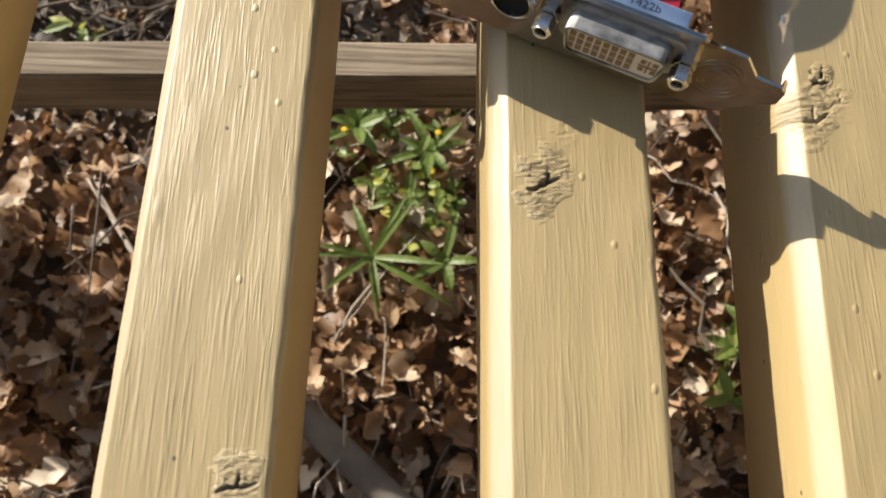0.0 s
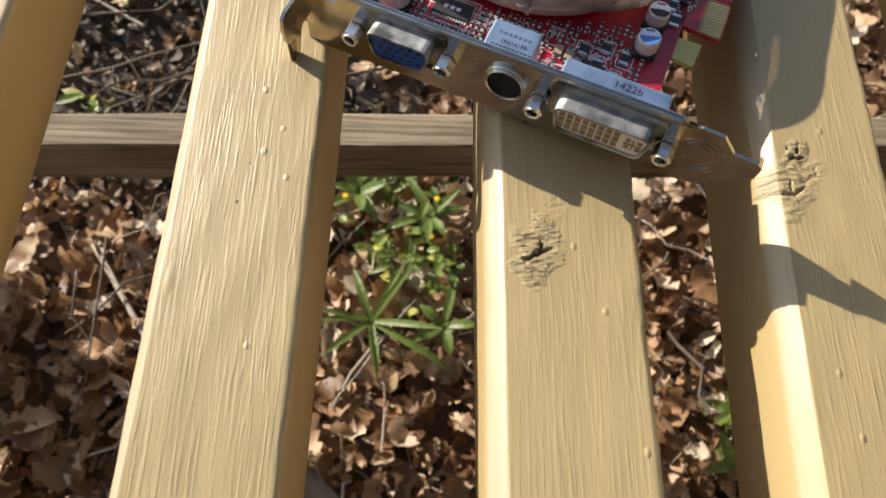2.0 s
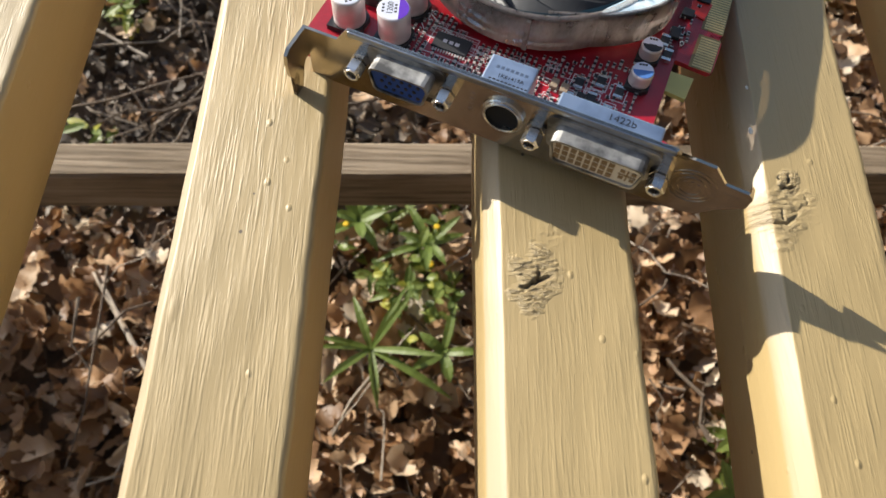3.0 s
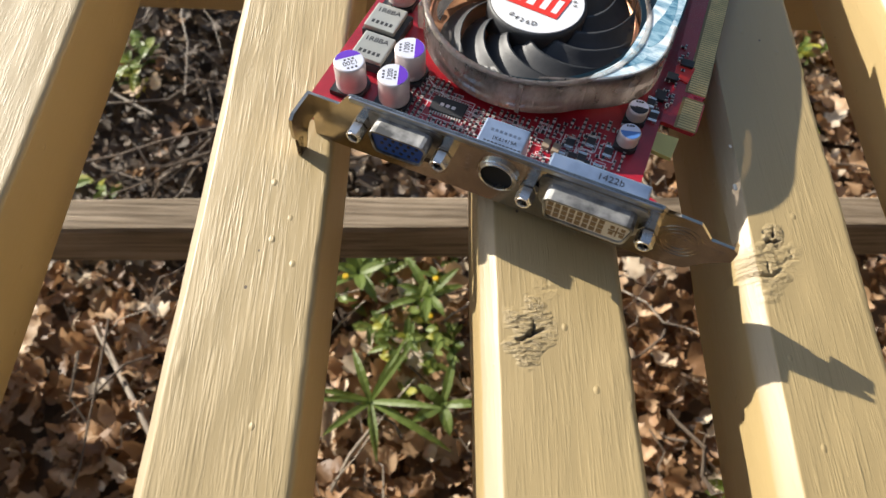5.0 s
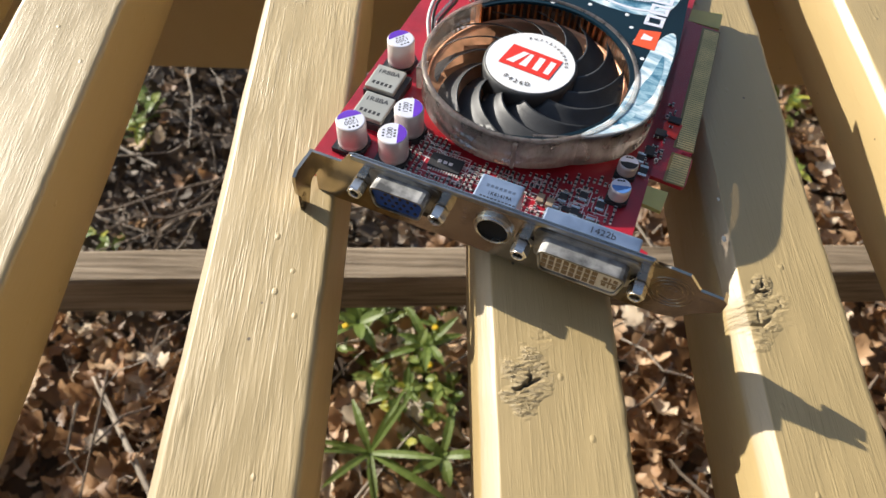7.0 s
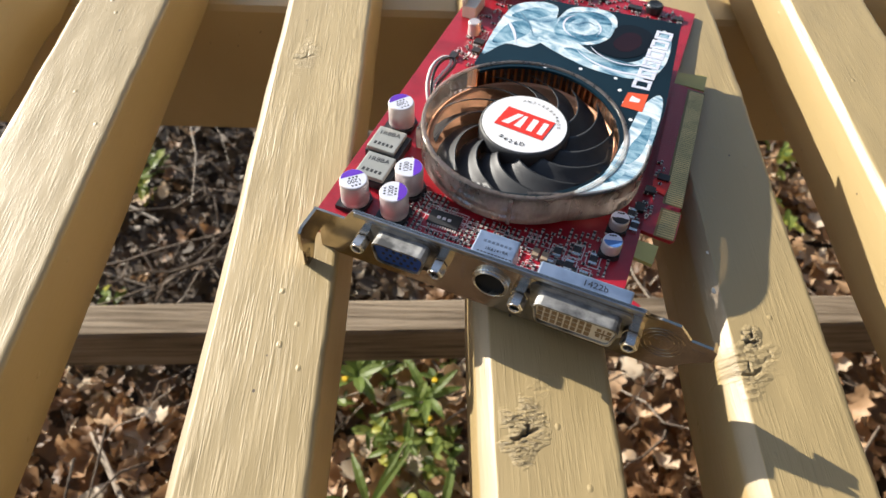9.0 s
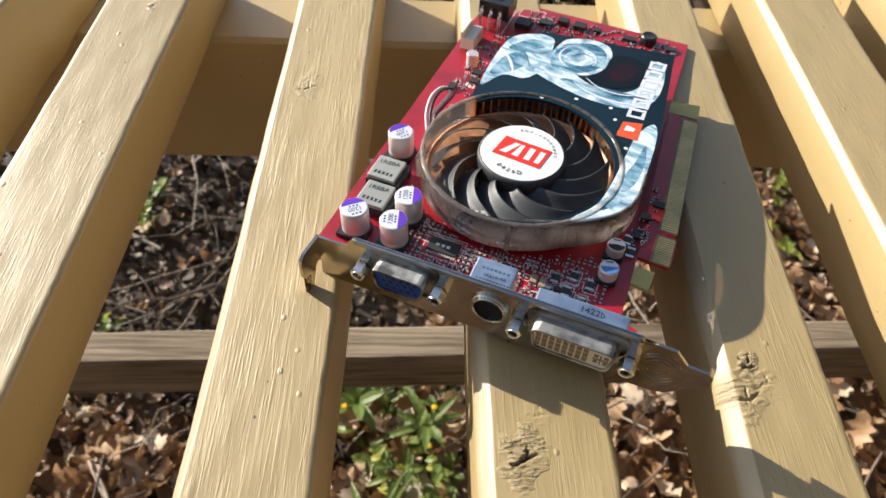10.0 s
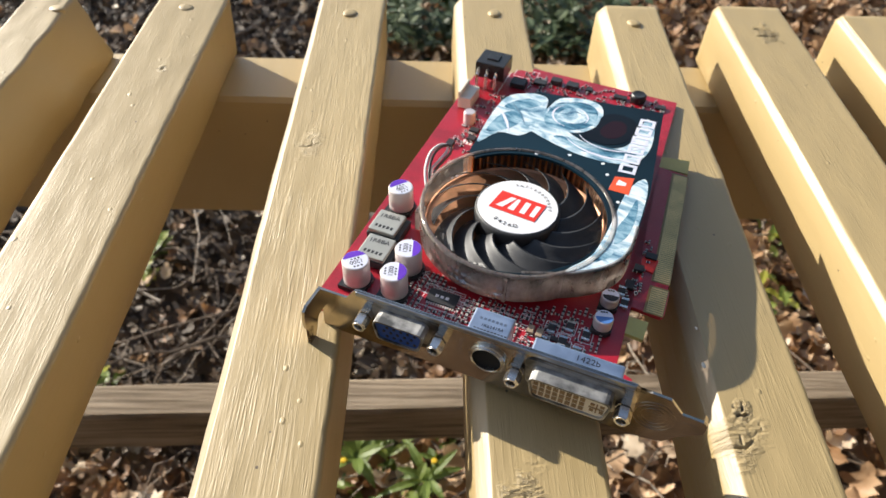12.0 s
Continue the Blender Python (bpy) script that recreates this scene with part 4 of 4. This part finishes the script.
part("small_can", turned(bmesh.new(), -60.6, 122, [(2.6, 0), (2.6, 5.2), (2.3, 5.6)], 20), SLEEVE, card, "small bare aluminium can")
for mat, off in ((WIRE_WHITE, 0.0), (BLACK, 1.6)):
    bm = tube(bmesh.new(), smoothed([(-58.5 + off, 69, 4), (-61.5 + off, 75, 7), (-63 + off, 83, 8.5), (-62.4 + off, 90, 8), (-60 + off, 93, 7), (-58.4 + off, 90, 6.5), (-59 + off, 83, 6.5), (-59.6 + off, 76, 6), (-57 + off, 70, 4)]), 0.6, 8)
    part("wire", bm, mat, card, "thin fan wire loop", smooth=True)

# cooler: copper base, fins, clear ring, printed cover, fan
FU, FV = -19.6, 60.0
part("copper_base", turned(bmesh.new(), FU, FV, [(32.5, 1.5), (32.9, 2.0), (32.9, 6.6), (32.2, 6.9), (31.6, 6.2), (26.0, 5.6)], 64), COPPER, card, "round polished copper base")
for k in range(26):
    u = -45 + 2.4 * k
    d2 = 33.6 ** 2 - (u - FU) ** 2
    v0 = FV + math.sqrt(d2) * 0.985 if d2 > 0 else FV + 4
    part("cooling_fin", box(bmesh.new(), u, u + 0.7, max(v0, FV + 8), 128, 1.5, 13.2), SHADED_COPPER, card)
part("fin_plate", box(bmesh.new(), -46, 20, 92, 130, 0.6, 1.6, 0.2), SHADED_COPPER, card)
bm = turned(bmesh.new(), FU, FV, [(33.2, 3.7), (34.6, 3.5), (34.6, 14.0), (34.2, 14.6), (33.3, 14.6), (33.2, 14.2), (33.2, 3.7)], 96, closed=False)
ring = part("fan_ring", bm, CLEAR, card, "clear plastic ring round the fan", smooth=False)
ring.data.materials.append(CLEAN)
for f in ring.data.polygons:
    f.material_index = int(math.hypot(f.center.x / MM - FU, f.center.y / MM - FV) < 33.4 and f.area > 0)
bm = turned(bmesh.new(), FU, FV, [(32.9, 14.65), (33.1, 15.1), (33.9, 15.2), (34.5, 14.9), (34.6, 14.5)], 96, closed=False)
part("rim", bm, CLEAR, ring, "pale rounded upper rim", smooth=True)
bm = box(bmesh.new(), FU + 6.5, FU + 7.9, FV - 34.9, FV - 33.8, 3.7, 14.2, 0.3)
part("moulding_rib", bm, CLEAR, ring)
for u, v, t in ((FU - 33.4, FV - 9, 1.3), (FU + 33.6, FV - 12, 0.35)):
    part("clip", box(bmesh.new(), u - 1.4, u + 1.4, v - 2.2, v + 2.2, 0, 9, 0.4, t - 1.3), CLEAR, ring)


CU, CV = FU + 0.55, FV - 1.25  # the fan opening before the cover is set in place
COVER_EDGE = [(4.5, 33.5), (14, 39.5), (20, 46.5), (22.6, 55), (22.8, 86), (18.6, 140.8), (-34, 134.5), (-46.5, 124), (-46.3, 80)]


def reach(a):
    """How far the cover reaches from the fan's middle in direction a."""
    d, c = Vector((math.cos(a), math.sin(a))), Vector((CU, CV))
    best = 33.0
    for p, q in zip(COVER_EDGE, COVER_EDGE[1:]):
        p, e = Vector(p) - c, Vector(q) - Vector(p)
        det = d.x * -e.y + d.y * e.x
        if abs(det) > 1e-9:
            r, s = (p.x * -e.y + p.y * e.x) / det, (d.x * p.y - d.y * p.x) / det
            if r > best and -1e-6 <= s <= 1 + 1e-6:
                best = r
    return best


def cover_plate():
    bm = bmesh.new()
    angles = sorted({-1.85 + 4.27 * k / 120 for k in range(121)} | {math.atan2(q[1] - CV, q[0] - CU) for q in COVER_EDGE[1:-1]})
    rows = []
    for a in angles:
        d = Vector((math.cos(a), math.sin(a), 0))
        c = Vector((CU, CV, 0))
        ro = max(reach(a), 33.2) if a > -0.75 else 33.2
        ri = 31.4 if a > -0.9 else 31.4 + 1.6 * (-0.9 - a) / 0.95
        rows.append([bm.verts.new((c + d * r + Vector((0, 0, w))) * MM) for r, w in ((ri, 15.0), (ro, 15.0), (ro, 16.0), (ri, 16.0))])
    for a, b in zip(rows, rows[1:]):
        for k in range(4):
            bm.faces.new((a[k], a[(k + 1) % 4], b[(k + 1) % 4], b[k]))
    bm.faces.new(rows[0])
    bm.faces.new(rows[-1])
    return bm


def cover_skirt():
    """The clear wall that hangs from the cover's outer edge where it leaves the round ring."""
    bm, rows = bmesh.new(), []
    path = smoothed([(-8, 28.4), *COVER_EDGE[:4], (22.7, 66)], 5)
    for k, p in enumerate(path):
        d = (path[min(k + 1, len(path) - 1)] - path[max(k - 1, 0)]).normalized()
        n = Vector((d.y, -d.x))
        rows.append([bm.verts.new(Vector((*(p + n * q), w)) * MM) for q, w in ((0.0, 4.6), (0.0, 15.9), (-0.4, 16.2), (-1.2, 16.2), (-1.3, 4.6))])
    for p, q in zip(rows, rows[1:]):
        for k in range(5):
            bm.faces.new((p[k], p[(k + 1) % 5], q[(k + 1) % 5], q[k]))
    bm.faces.new(rows[0])
    bm.faces.new(rows[-1])
    return bm


cover = part("printed_cover", cover_plate(), PRINT_DARK, card, "dark teal printed plastic cover with pale shapes")


def blob(points, w, material, name="print_shape"):
    """A printed shape with a smooth closed outline through a few points."""
    p = [Vector(q) for q in points]
    n, out = len(p), []
    for k in range(n):
        a, b, c, d = p[k - 1], p[k], p[(k + 1) % n], p[(k + 2) % n]
        for s in (0, 0.25, 0.5, 0.75):
            out.append(tuple(0.5 * (2 * b + (c - a) * s + (2 * a - 5 * b + 4 * c - d) * s * s + (3 * b - a - 3 * c + d) * s ** 3)))
    return part(name, slab(bmesh.new(), out, 15.9, w), material, cover)


part("skirt", cover_skirt(), CLEAR, cover, "clear plastic wall below the cover edge")
# pale mass with a neck on the cover's corner, a round form over it, a dark oval and a ribbon below it
blob([(-46, 90), (-46, 122), (-37, 131.5), (-29, 131), (-27, 123), (-24, 133), (-14, 137), (-6, 134), (-4, 122), (-9, 113), (-20, 108), (-27, 106), (-32, 100), (-40, 99)], 16.06, ICE)
blob([(-25, 113), (-26, 123), (-21, 131), (-13, 134), (-7, 130), (-6, 121), (-11, 114), (-18, 111)], 16.1, ICE_DEEP)
blob([(-21, 118), (-21, 124), (-16, 129), (-11, 127), (-10, 121), (-14, 117)], 16.13, ICE)
blob([(-30, 107), (-20, 101.5), (-6, 97.5), (8, 98), (15, 103), (18, 113), (17, 128), (13, 133), (11.5, 122), (9, 111), (2, 106), (-8, 107), (-17, 112), (-24, 113)], 16.08, ICE)
blob([(-19, 105), (-6, 100.5), (8, 101), (14, 107), (12, 106), (4, 103.5), (-6, 104), (-14, 107)], 16.11, ICE_DEEP)
blob([(-9, 111), (-5, 119), (-4, 128), (2, 131.5), (9, 129), (10.5, 121), (8, 113), (2, 108.5), (-4, 108.5)], 16.14, DEEP)
blob([(-3, 117), (0, 125), (5, 126), (7, 120), (4, 114), (0, 113)], 16.17, MAROON)


def crescent(cu, cv, r, a0, a1, wide, material=WHITE):
    """A thin printed streak along an arc, pointed at both ends."""
    bm, rows = bmesh.new(), []
    for k in range(15):
        a, thick = a0 + (a1 - a0) * k / 14, 0.02 + wide * math.sin(math.pi * k / 14)
        rows.append([bm.verts.new(Vector((cu + q * math.cos(a), cv + q * math.sin(a), w)) * MM) for q, w in ((r, 15.95), (r, 16.19), (r - thick, 16.19), (r - thick, 15.95))])
    for p, q in zip(rows, rows[1:]):
        for k in range(4):
            bm.faces.new((p[k], p[(k + 1) % 4], q[(k + 1) % 4], q[k]))
    bm.faces.new(rows[0])
    bm.faces.new(rows[-1])
    part("print_streak", bm, material, cover)


crescent(-16, 122, 10.5, 1.6, 3.6, 0.9, ICE)
crescent(-16, 122, 8.2, 2.2, 4.6, 0.8, CAPTOP)
crescent(-15, 122, 6.0, -0.6, 1.4, 0.7, CAPTOP)
crescent(-15, 123, 3.2, 0.4, 3.4, 0.9, BLUE_GREY)
crescent(2, 122, 22.5, 3.9, 5.4, 1.1, CAPTOP)
crescent(2, 120, 15.2, 3.8, 5.9, 0.6, CAPTOP)
crescent(-60, 96, 24, 0.15, 1.0, 1.2, CAPTOP)
crescent(-58, 100, 27, 0.3, 0.95, 0.7, BLUE_GREY)
blob([(-45, 98), (-43, 112), (-37, 116), (-34, 110), (-38, 102)], 16.1, ICE_DEEP)
blob([(-44, 118), (-37, 127), (-30, 126), (-33, 121), (-39, 117)], 16.1, ICE_DEEP)
blob([(6, 34.8), (14, 40.6), (19.6, 47.6), (21.9, 57), (22, 84), (19.5, 93), (15.0, 84), (13.4, 66), (12.4, 55), (10.4, 45), (5, 36.5)], 16.06, ICE)
blob([(16.5, 54), (19.8, 60), (20.6, 72), (19, 80), (17.5, 70), (15.6, 62)], 16.1, ICE_DEEP)
blob([(12, 43), (16, 47), (17, 51), (13.5, 48)], 16.1, ICE_DEEP)
for u, v in ((-22, 91.5), (-10, 96), (3, 96), (6, 90), (9, 84), (13, 76)):
    bm = turned(bmesh.new(), u, v, [(0.75, 15.95), (0.7, 16.05)], 12)
    part("white_dot", bm, WHITE, cover)
part("orange_square", slab(bmesh.new(), [(8.3, 81.5), (8.9, 90), (15.8, 91.7), (15.7, 81.4)], 15.95, 16.15), ORANGE, cover, "orange-red maker's square")
part("pale_bar", slab(bmesh.new(), [(10.2, 85.2), (10.6, 88.6), (13.8, 87.6), (13.6, 85.8)], 16.1, 16.2), WHITE, cover)
for k in range(6):
    v = 93.5 + 6.6 * k
    u = 9.2 + 0.28 * k
    bm = bmesh.new()
    for u0, v0, u1, v1 in ((0, 0, 6.4, 1.3), (0, 4.3, 6.4, 5.6), (0, 1.3, 1.3, 4.3), (5.1, 1.3, 6.4, 4.3)):
        slab(bm, [(u + u0, v + v0), (u + u1, v + v0 + 0.4), (u + u1, v + v1 + 0.4), (u + u0, v + v1)], 15.95, 16.2)
    part("name_bar", bm, CAPTOP, cover, "pale blue-grey hollow bar")

for ob in [cover, *cover.children]:
    ob.data.transform(Matrix.Translation(Vector((-0.55, 1.25, -1.4)) * MM))

fan = part("fan", turned(bmesh.new(), FU, FV, [(14.8, 5), (15.2, 6), (15.2, 13.4), (15.0, 14.4), (14.4, 14.8)], 64), FAN_BLACK, card, "black plastic fan with curved blades")
for f in fan.data.polygons:
    f.use_smooth = len(f.vertices) == 4
part("hub_label", turned(bmesh.new(), FU, FV, [(14.2, 14.8), (14.1, 15.0)], 64), WHITE, fan, "round white paper label")
bm = slab(bmesh.new(), [(FU - 9.4, FV - 4.2), (FU + 7.8, FV - 5.8), (FU + 9.4, FV + 4.2), (FU - 7.6, FV + 5.8)], 15.1, 15.2)
part("red_panel", bm, RED, fan, "plain red panel")
for shape in ([(-7.4, -2.6), (-4.9, -2.8), (-1.4, 3.4), (-3.4, 3.5)], [(-3.0, -2.9), (-0.6, -3.1), (0.2, 3.2), (-1.0, 3.3)], [(1.4, -3.3), (3.4, -3.5), (4.2, 2.8), (2.2, 3.0)], [(5.2, -3.6), (7.0, -3.8), (7.9, 2.4), (6.0, 2.6)]):
    part("white_bar", slab(bmesh.new(), [(FU + p, FV + q) for p, q in shape], 15.18, 15.26), WHITE, fan, "plain white slanted bar")


def arc_text(text, radius, mid, spread, size, flip=False):
    for k, ch in enumerate(text):
        s = (k / (len(text) - 1) - 0.5) * spread
        a = mid + (s if flip else -s)
        turn = math.degrees(a) + (90 if flip else -90)
        lettering("print", ch, size, at(FU + radius * math.cos(a), FV + radius * math.sin(a), 15.18, turn), INK, fan)


arc_text("PN7120009600", 11.2, radians(60), 1.7, 1.1)
arc_text("0426D", 10.6, radians(262), 0.72, 1.7, True)


def fan_blade(bm, start):
    rows = []
    for j in range(9):
        s = j / 8
        r = 14.2 + 16.2 * s
        top = start + 0.8 * s ** 1.3
        low = top - 0.43 - 0.04 * s
        row = []
        for q in range(5):
            a = top + (low - top) * q / 4 + 0.05 * math.sin(math.pi * q / 4)
            w = 13.2 - 0.7 * s * s - 5.0 * q / 4
            row.append((r, a, w))
        rows.append(row)

    def pt(r, a, w):
        return bm.verts.new(Vector((FU + r * math.cos(a), FV + r * math.sin(a), w)) * MM)

    face = [[pt(*p) for p in row] for row in rows]
    back = [[pt(r, a - 0.8 / r, w - 0.35) for r, a, w in row] for row in rows]
    for grid in (face, back):
        for a, b in zip(grid, grid[1:]):
            for q in range(4):
                bm.faces.new((a[q], a[q + 1], b[q + 1], b[q]))
    for a, b in zip(zip(face, face[1:]), zip(back, back[1:])):
        bm.faces.new((a[0][0], a[1][0], b[1][0], b[0][0]))
        bm.faces.new((a[0][4], a[1][4], b[1][4], b[0][4]))
    for end in (0, -1):
        for q in range(4):
            bm.faces.new((face[end][q], face[end][q + 1], back[end][q + 1], back[end][q]))
    return bm


for k in range(13):
    part("blade", fan_blade(bmesh.new(), 2 * math.pi * k / 13 + 0.1), FAN_BLACK, fan, smooth=True)

part("retention_plate", slab(bmesh.new(), [(-40, 40), (0, 40), (8, 57), (0, 76), (-40, 76), (-48, 57)], -6.0, -1.6), BLACK, card, "dark back plate of the cooler resting on a slat")

# unseen slab added below the board to stop sun passing under it
part("rear_shield", slab(bmesh.new(), [(-62, 5), (20, 5), (20, 40), (-62, 40)], -5.2, -1.7), BLACK, card)

# small parts on the board
pin_rows = bmesh.new()
rnd = random.Random(5)


def chip_part(u, v, du, dv, h, material, name="chip", turn=0.0):
    c = part(name, box(bmesh.new(), u - du / 2, u + du / 2, v - dv / 2, v + dv / 2, 0, h, 0.15, turn), material, card)
    return c


for u, v in ((10.4, 27.0), (16.0, 25.5), (9.6, 20.0), (14.6, 17.6), (5.0, 24.0), (3.6, 17.5), (22.5, 49), (24.5, 44)):
    body = chip_part(u, v, 2.5, 3.4, 1.0, CHIP, "resistor")
    for side in (-1, 1):
        part("solder_end", box(bmesh.new(), u - 1.35, u + 1.35, v + side * 1.75 - 0.5, v + side * 1.75 + 0.5, 0, 1.05, 0.1), BRIGHT, body)
for u, v in ((7, 20), (11, 19.2), (15, 18.3)):
    chip_part(u, v, 2.6, 1.6, 0.9, CHIP, "ferrite_bead")
chip_part(-19.5, 8.5, 4.6, 3.0, 1.6, GREEN_PART, "green_component", 0.1)
for u, v in ((-1.0, 20.5), (2.0, 20.0)):
    chip_part(u, v, 2.2, 3.2, 1.4, CERAMIC, "ceramic_capacitor")
chip_part(-32.0, 21.6, 10.5, 5.6, 0.8, CHIP, "logic_chip", 0.02)
for k in range(12):
    for side in (-1, 1):
        box(pin_rows, -36.6 + 0.84 * k, -36.2 + 0.84 * k, 21.6 + side * 3.3 - 0.6, 21.6 + side * 3.3 + 0.6, 0.02, 0.3)
tagged(part("chip_pins", pin_rows, SOLDER, card, "rows of fine tinned chip pins"), kind="stuff")
for u, v, a, b, h in ((-50, 160, 7, 6, 2.6), (-41, 166, 6, 4, 1.4), (-34, 169.5, 5, 4, 2.4), (-26, 169, 5.5, 4.5, 2.2), (-18, 170, 3, 3, 1.2), (-3, 169, 6, 3, 1.4), (16, 168.5, 4, 3, 1.2), (-55, 110, 3.5, 3, 1.4), (-62, 103, 3, 4, 1.6), (-56, 116, 4, 3, 1.4), (-60, 126.5, 3, 2.2, 1.0), (26, 62, 3.4, 3, 1.4), (24.5, 53, 3, 4, 1.2), (29, 70, 4, 3, 1.0)):
    chip_part(u, v, a, b, h, CHIP, "chip")
part("round_coil", turned(bmesh.new(), 4.8, 170.5, [(3.2, 0), (3.6, 1.0), (3.6, 3.4), (3.0, 4.0), (1.2, 3.6)], 24), BLACK, card, "small round black coil")
part("red_patch", slab(bmesh.new(), [(26.5, 63), (31, 62), (31.8, 69), (28.5, 71.5), (26, 68)], 0.0, 0.3), RED, card, "bright red patch on the board")

tiny, ends, silk = bmesh.new(), bmesh.new(), bmesh.new()


def smd(u, v, long, wide, upright):
    long, wide = long * rnd.uniform(0.7, 1.25), wide * rnd.uniform(0.7, 1.3)
    a, b = (wide, long) if upright else (long, wide)
    box(tiny, u - a / 2, u + a / 2, v - b / 2, v + b / 2, 0, 0.6)
    for s in (-1, 1):
        x, y = (u, v + s * b * 0.42) if upright else (u + s * a * 0.42, v)
        p, q = (a * 1.04, b * 0.2) if upright else (a * 0.2, b * 1.04)
        box(ends, x - p / 2, x + p / 2, y - q / 2, y + q / 2, 0, 0.64)


def line(u0, v0, u1, v1, wide=0.22):
    d = Vector((u1 - u0, v1 - v0))
    n = Vector((-d.y, d.x)).normalized() * wide / 2
    slab(silk, [(u0 + n.x, v0 + n.y), (u1 + n.x, v1 + n.y), (u1 - n.x, v1 - n.y), (u0 - n.x, v0 - n.y)], 0.0, 0.04)


def frame_line(u0, v0, u1, v1, wide=0.22):
    for a in ((u0, v0, u1, v0), (u1, v0, u1, v1), (u1, v1, u0, v1), (u0, v1, u0, v0)):
        line(*a, wide)


taken = set()
for k in range(2600):
    u, v = rnd.uniform(-44, 20), rnd.uniform(3, 31)
    if u > 0:
        v += 0.4 * u
    if (round(u / 1.7), round(v / 1.9)) in taken:
        continue
    taken.add((round(u / 1.7), round(v / 1.9)))
    if rnd.random() < (0.12 if u < 2 else 0.45) or math.hypot(u - FU, v - FV) < 33.6 or (-19 < u < -3 and v < 13) or (u > 2 and v < 11) or (-38.5 < u < -25.5 and 17 < v < 26.5):
        continue
    smd(round(u / 1.7) * 1.7, round(v / 1.9) * 1.9, 1.35, 0.75, rnd.random() < 0.75)
for k in range(260):
    u, v = rnd.choice([(rnd.uniform(-50, 18), rnd.uniform(148, 174)), (rnd.uniform(-50, 18), rnd.uniform(160, 174)), (rnd.uniform(-62, -50), rnd.uniform(96, 150))])
    if k % 12 == 0:
        u, v = rnd.uniform(23.5, 29), rnd.uniform(46, 80)
    smd(u, v, 1.5, 0.8, rnd.random() < 0.5)
for k in range(6):
    for j in range(2):
        frame_line(-28 + 3.2 * k, 19.5 + 2.8 * j, -25.4 + 3.2 * k, 21.8 + 2.8 * j, 0.18)
for k in range(70):
    u, v = rnd.uniform(-44, 8), rnd.uniform(4, 27)
    if math.hypot(u - FU, v - FV) > 36 and not (-19 < u < -3 and v < 13):
        a, b = rnd.choice(((1.6, 2.6), (3.2, 1.5), (2.2, 2.2), (4.5, 0.2)))
        frame_line(u, v, u + a, v + b, 0.14)
for k in range(24):
    u, v = rnd.uniform(-68, -50), rnd.uniform(60, 150)
    frame_line(u, v, u + 1.6, v + 2.4, 0.14)
for k in range(26):
    a, b = radians(205 + 2.6 * k), radians(205 + 2.6 * (k + 1))
    line(FU + 37.5 * math.cos(a), FV + 37.5 * math.sin(a), FU + 37.5 * math.cos(b), FV + 37.5 * math.sin(b), 0.35)
line(-45.5, 31.5, -41, 27, 0.4)
line(-45.5, 27, -41, 31.5, 0.4)
frame_line(-38.6, 16.6, -25.4, 26.4)
for u, v in ((10.4, 27.0), (16.0, 25.5), (9.6, 20.0), (14.6, 17.6), (5.0, 24.0), (3.6, 17.5)):
    frame_line(u - 2.1, v - 2.9, u + 2.1, v + 2.9, 0.3)
frame_line(-55, 168, -44, 175.5, 0.3)
line(-57, 150, -57, 172, 0.3)
line(-52, 36, -40, 22, 0.3)
line(-40, 22, -22, 20.5, 0.3)
line(-48, 40, -44, 27, 0.25)
line(3, 13, 3, 16.5, 0.3)
for k in range(3):
    frame_line(5.5 + 4 * k, 16.8, 8.5 + 4 * k, 21.4)
for k in range(12):
    box(silk, -44 + 1.5 * k, -43 + 1.5 * k, 11.6 - 0.25 * k, 12.4 - 0.25 * k, 0, 0.04)
for k in range(3):
    box(silk, -34.6 + 1.8 * k, -33.4 + 1.8 * k, 21.0, 22.2, 0.8, 0.85)
    box(silk, -58 + 1.6 * k, -57 + 1.6 * k, 106, 109, 0, 0.04)
tagged(part("component_field", tiny, CHIP, card, "many tiny dark surface-mounted parts"), kind="stuff")
tagged(part("solder_field", ends, SOLDER, card, "bright soldered ends of tiny parts"), kind="stuff")
tagged(part("silkscreen", silk, SILK, board, "white printed outlines"), kind="stuff")


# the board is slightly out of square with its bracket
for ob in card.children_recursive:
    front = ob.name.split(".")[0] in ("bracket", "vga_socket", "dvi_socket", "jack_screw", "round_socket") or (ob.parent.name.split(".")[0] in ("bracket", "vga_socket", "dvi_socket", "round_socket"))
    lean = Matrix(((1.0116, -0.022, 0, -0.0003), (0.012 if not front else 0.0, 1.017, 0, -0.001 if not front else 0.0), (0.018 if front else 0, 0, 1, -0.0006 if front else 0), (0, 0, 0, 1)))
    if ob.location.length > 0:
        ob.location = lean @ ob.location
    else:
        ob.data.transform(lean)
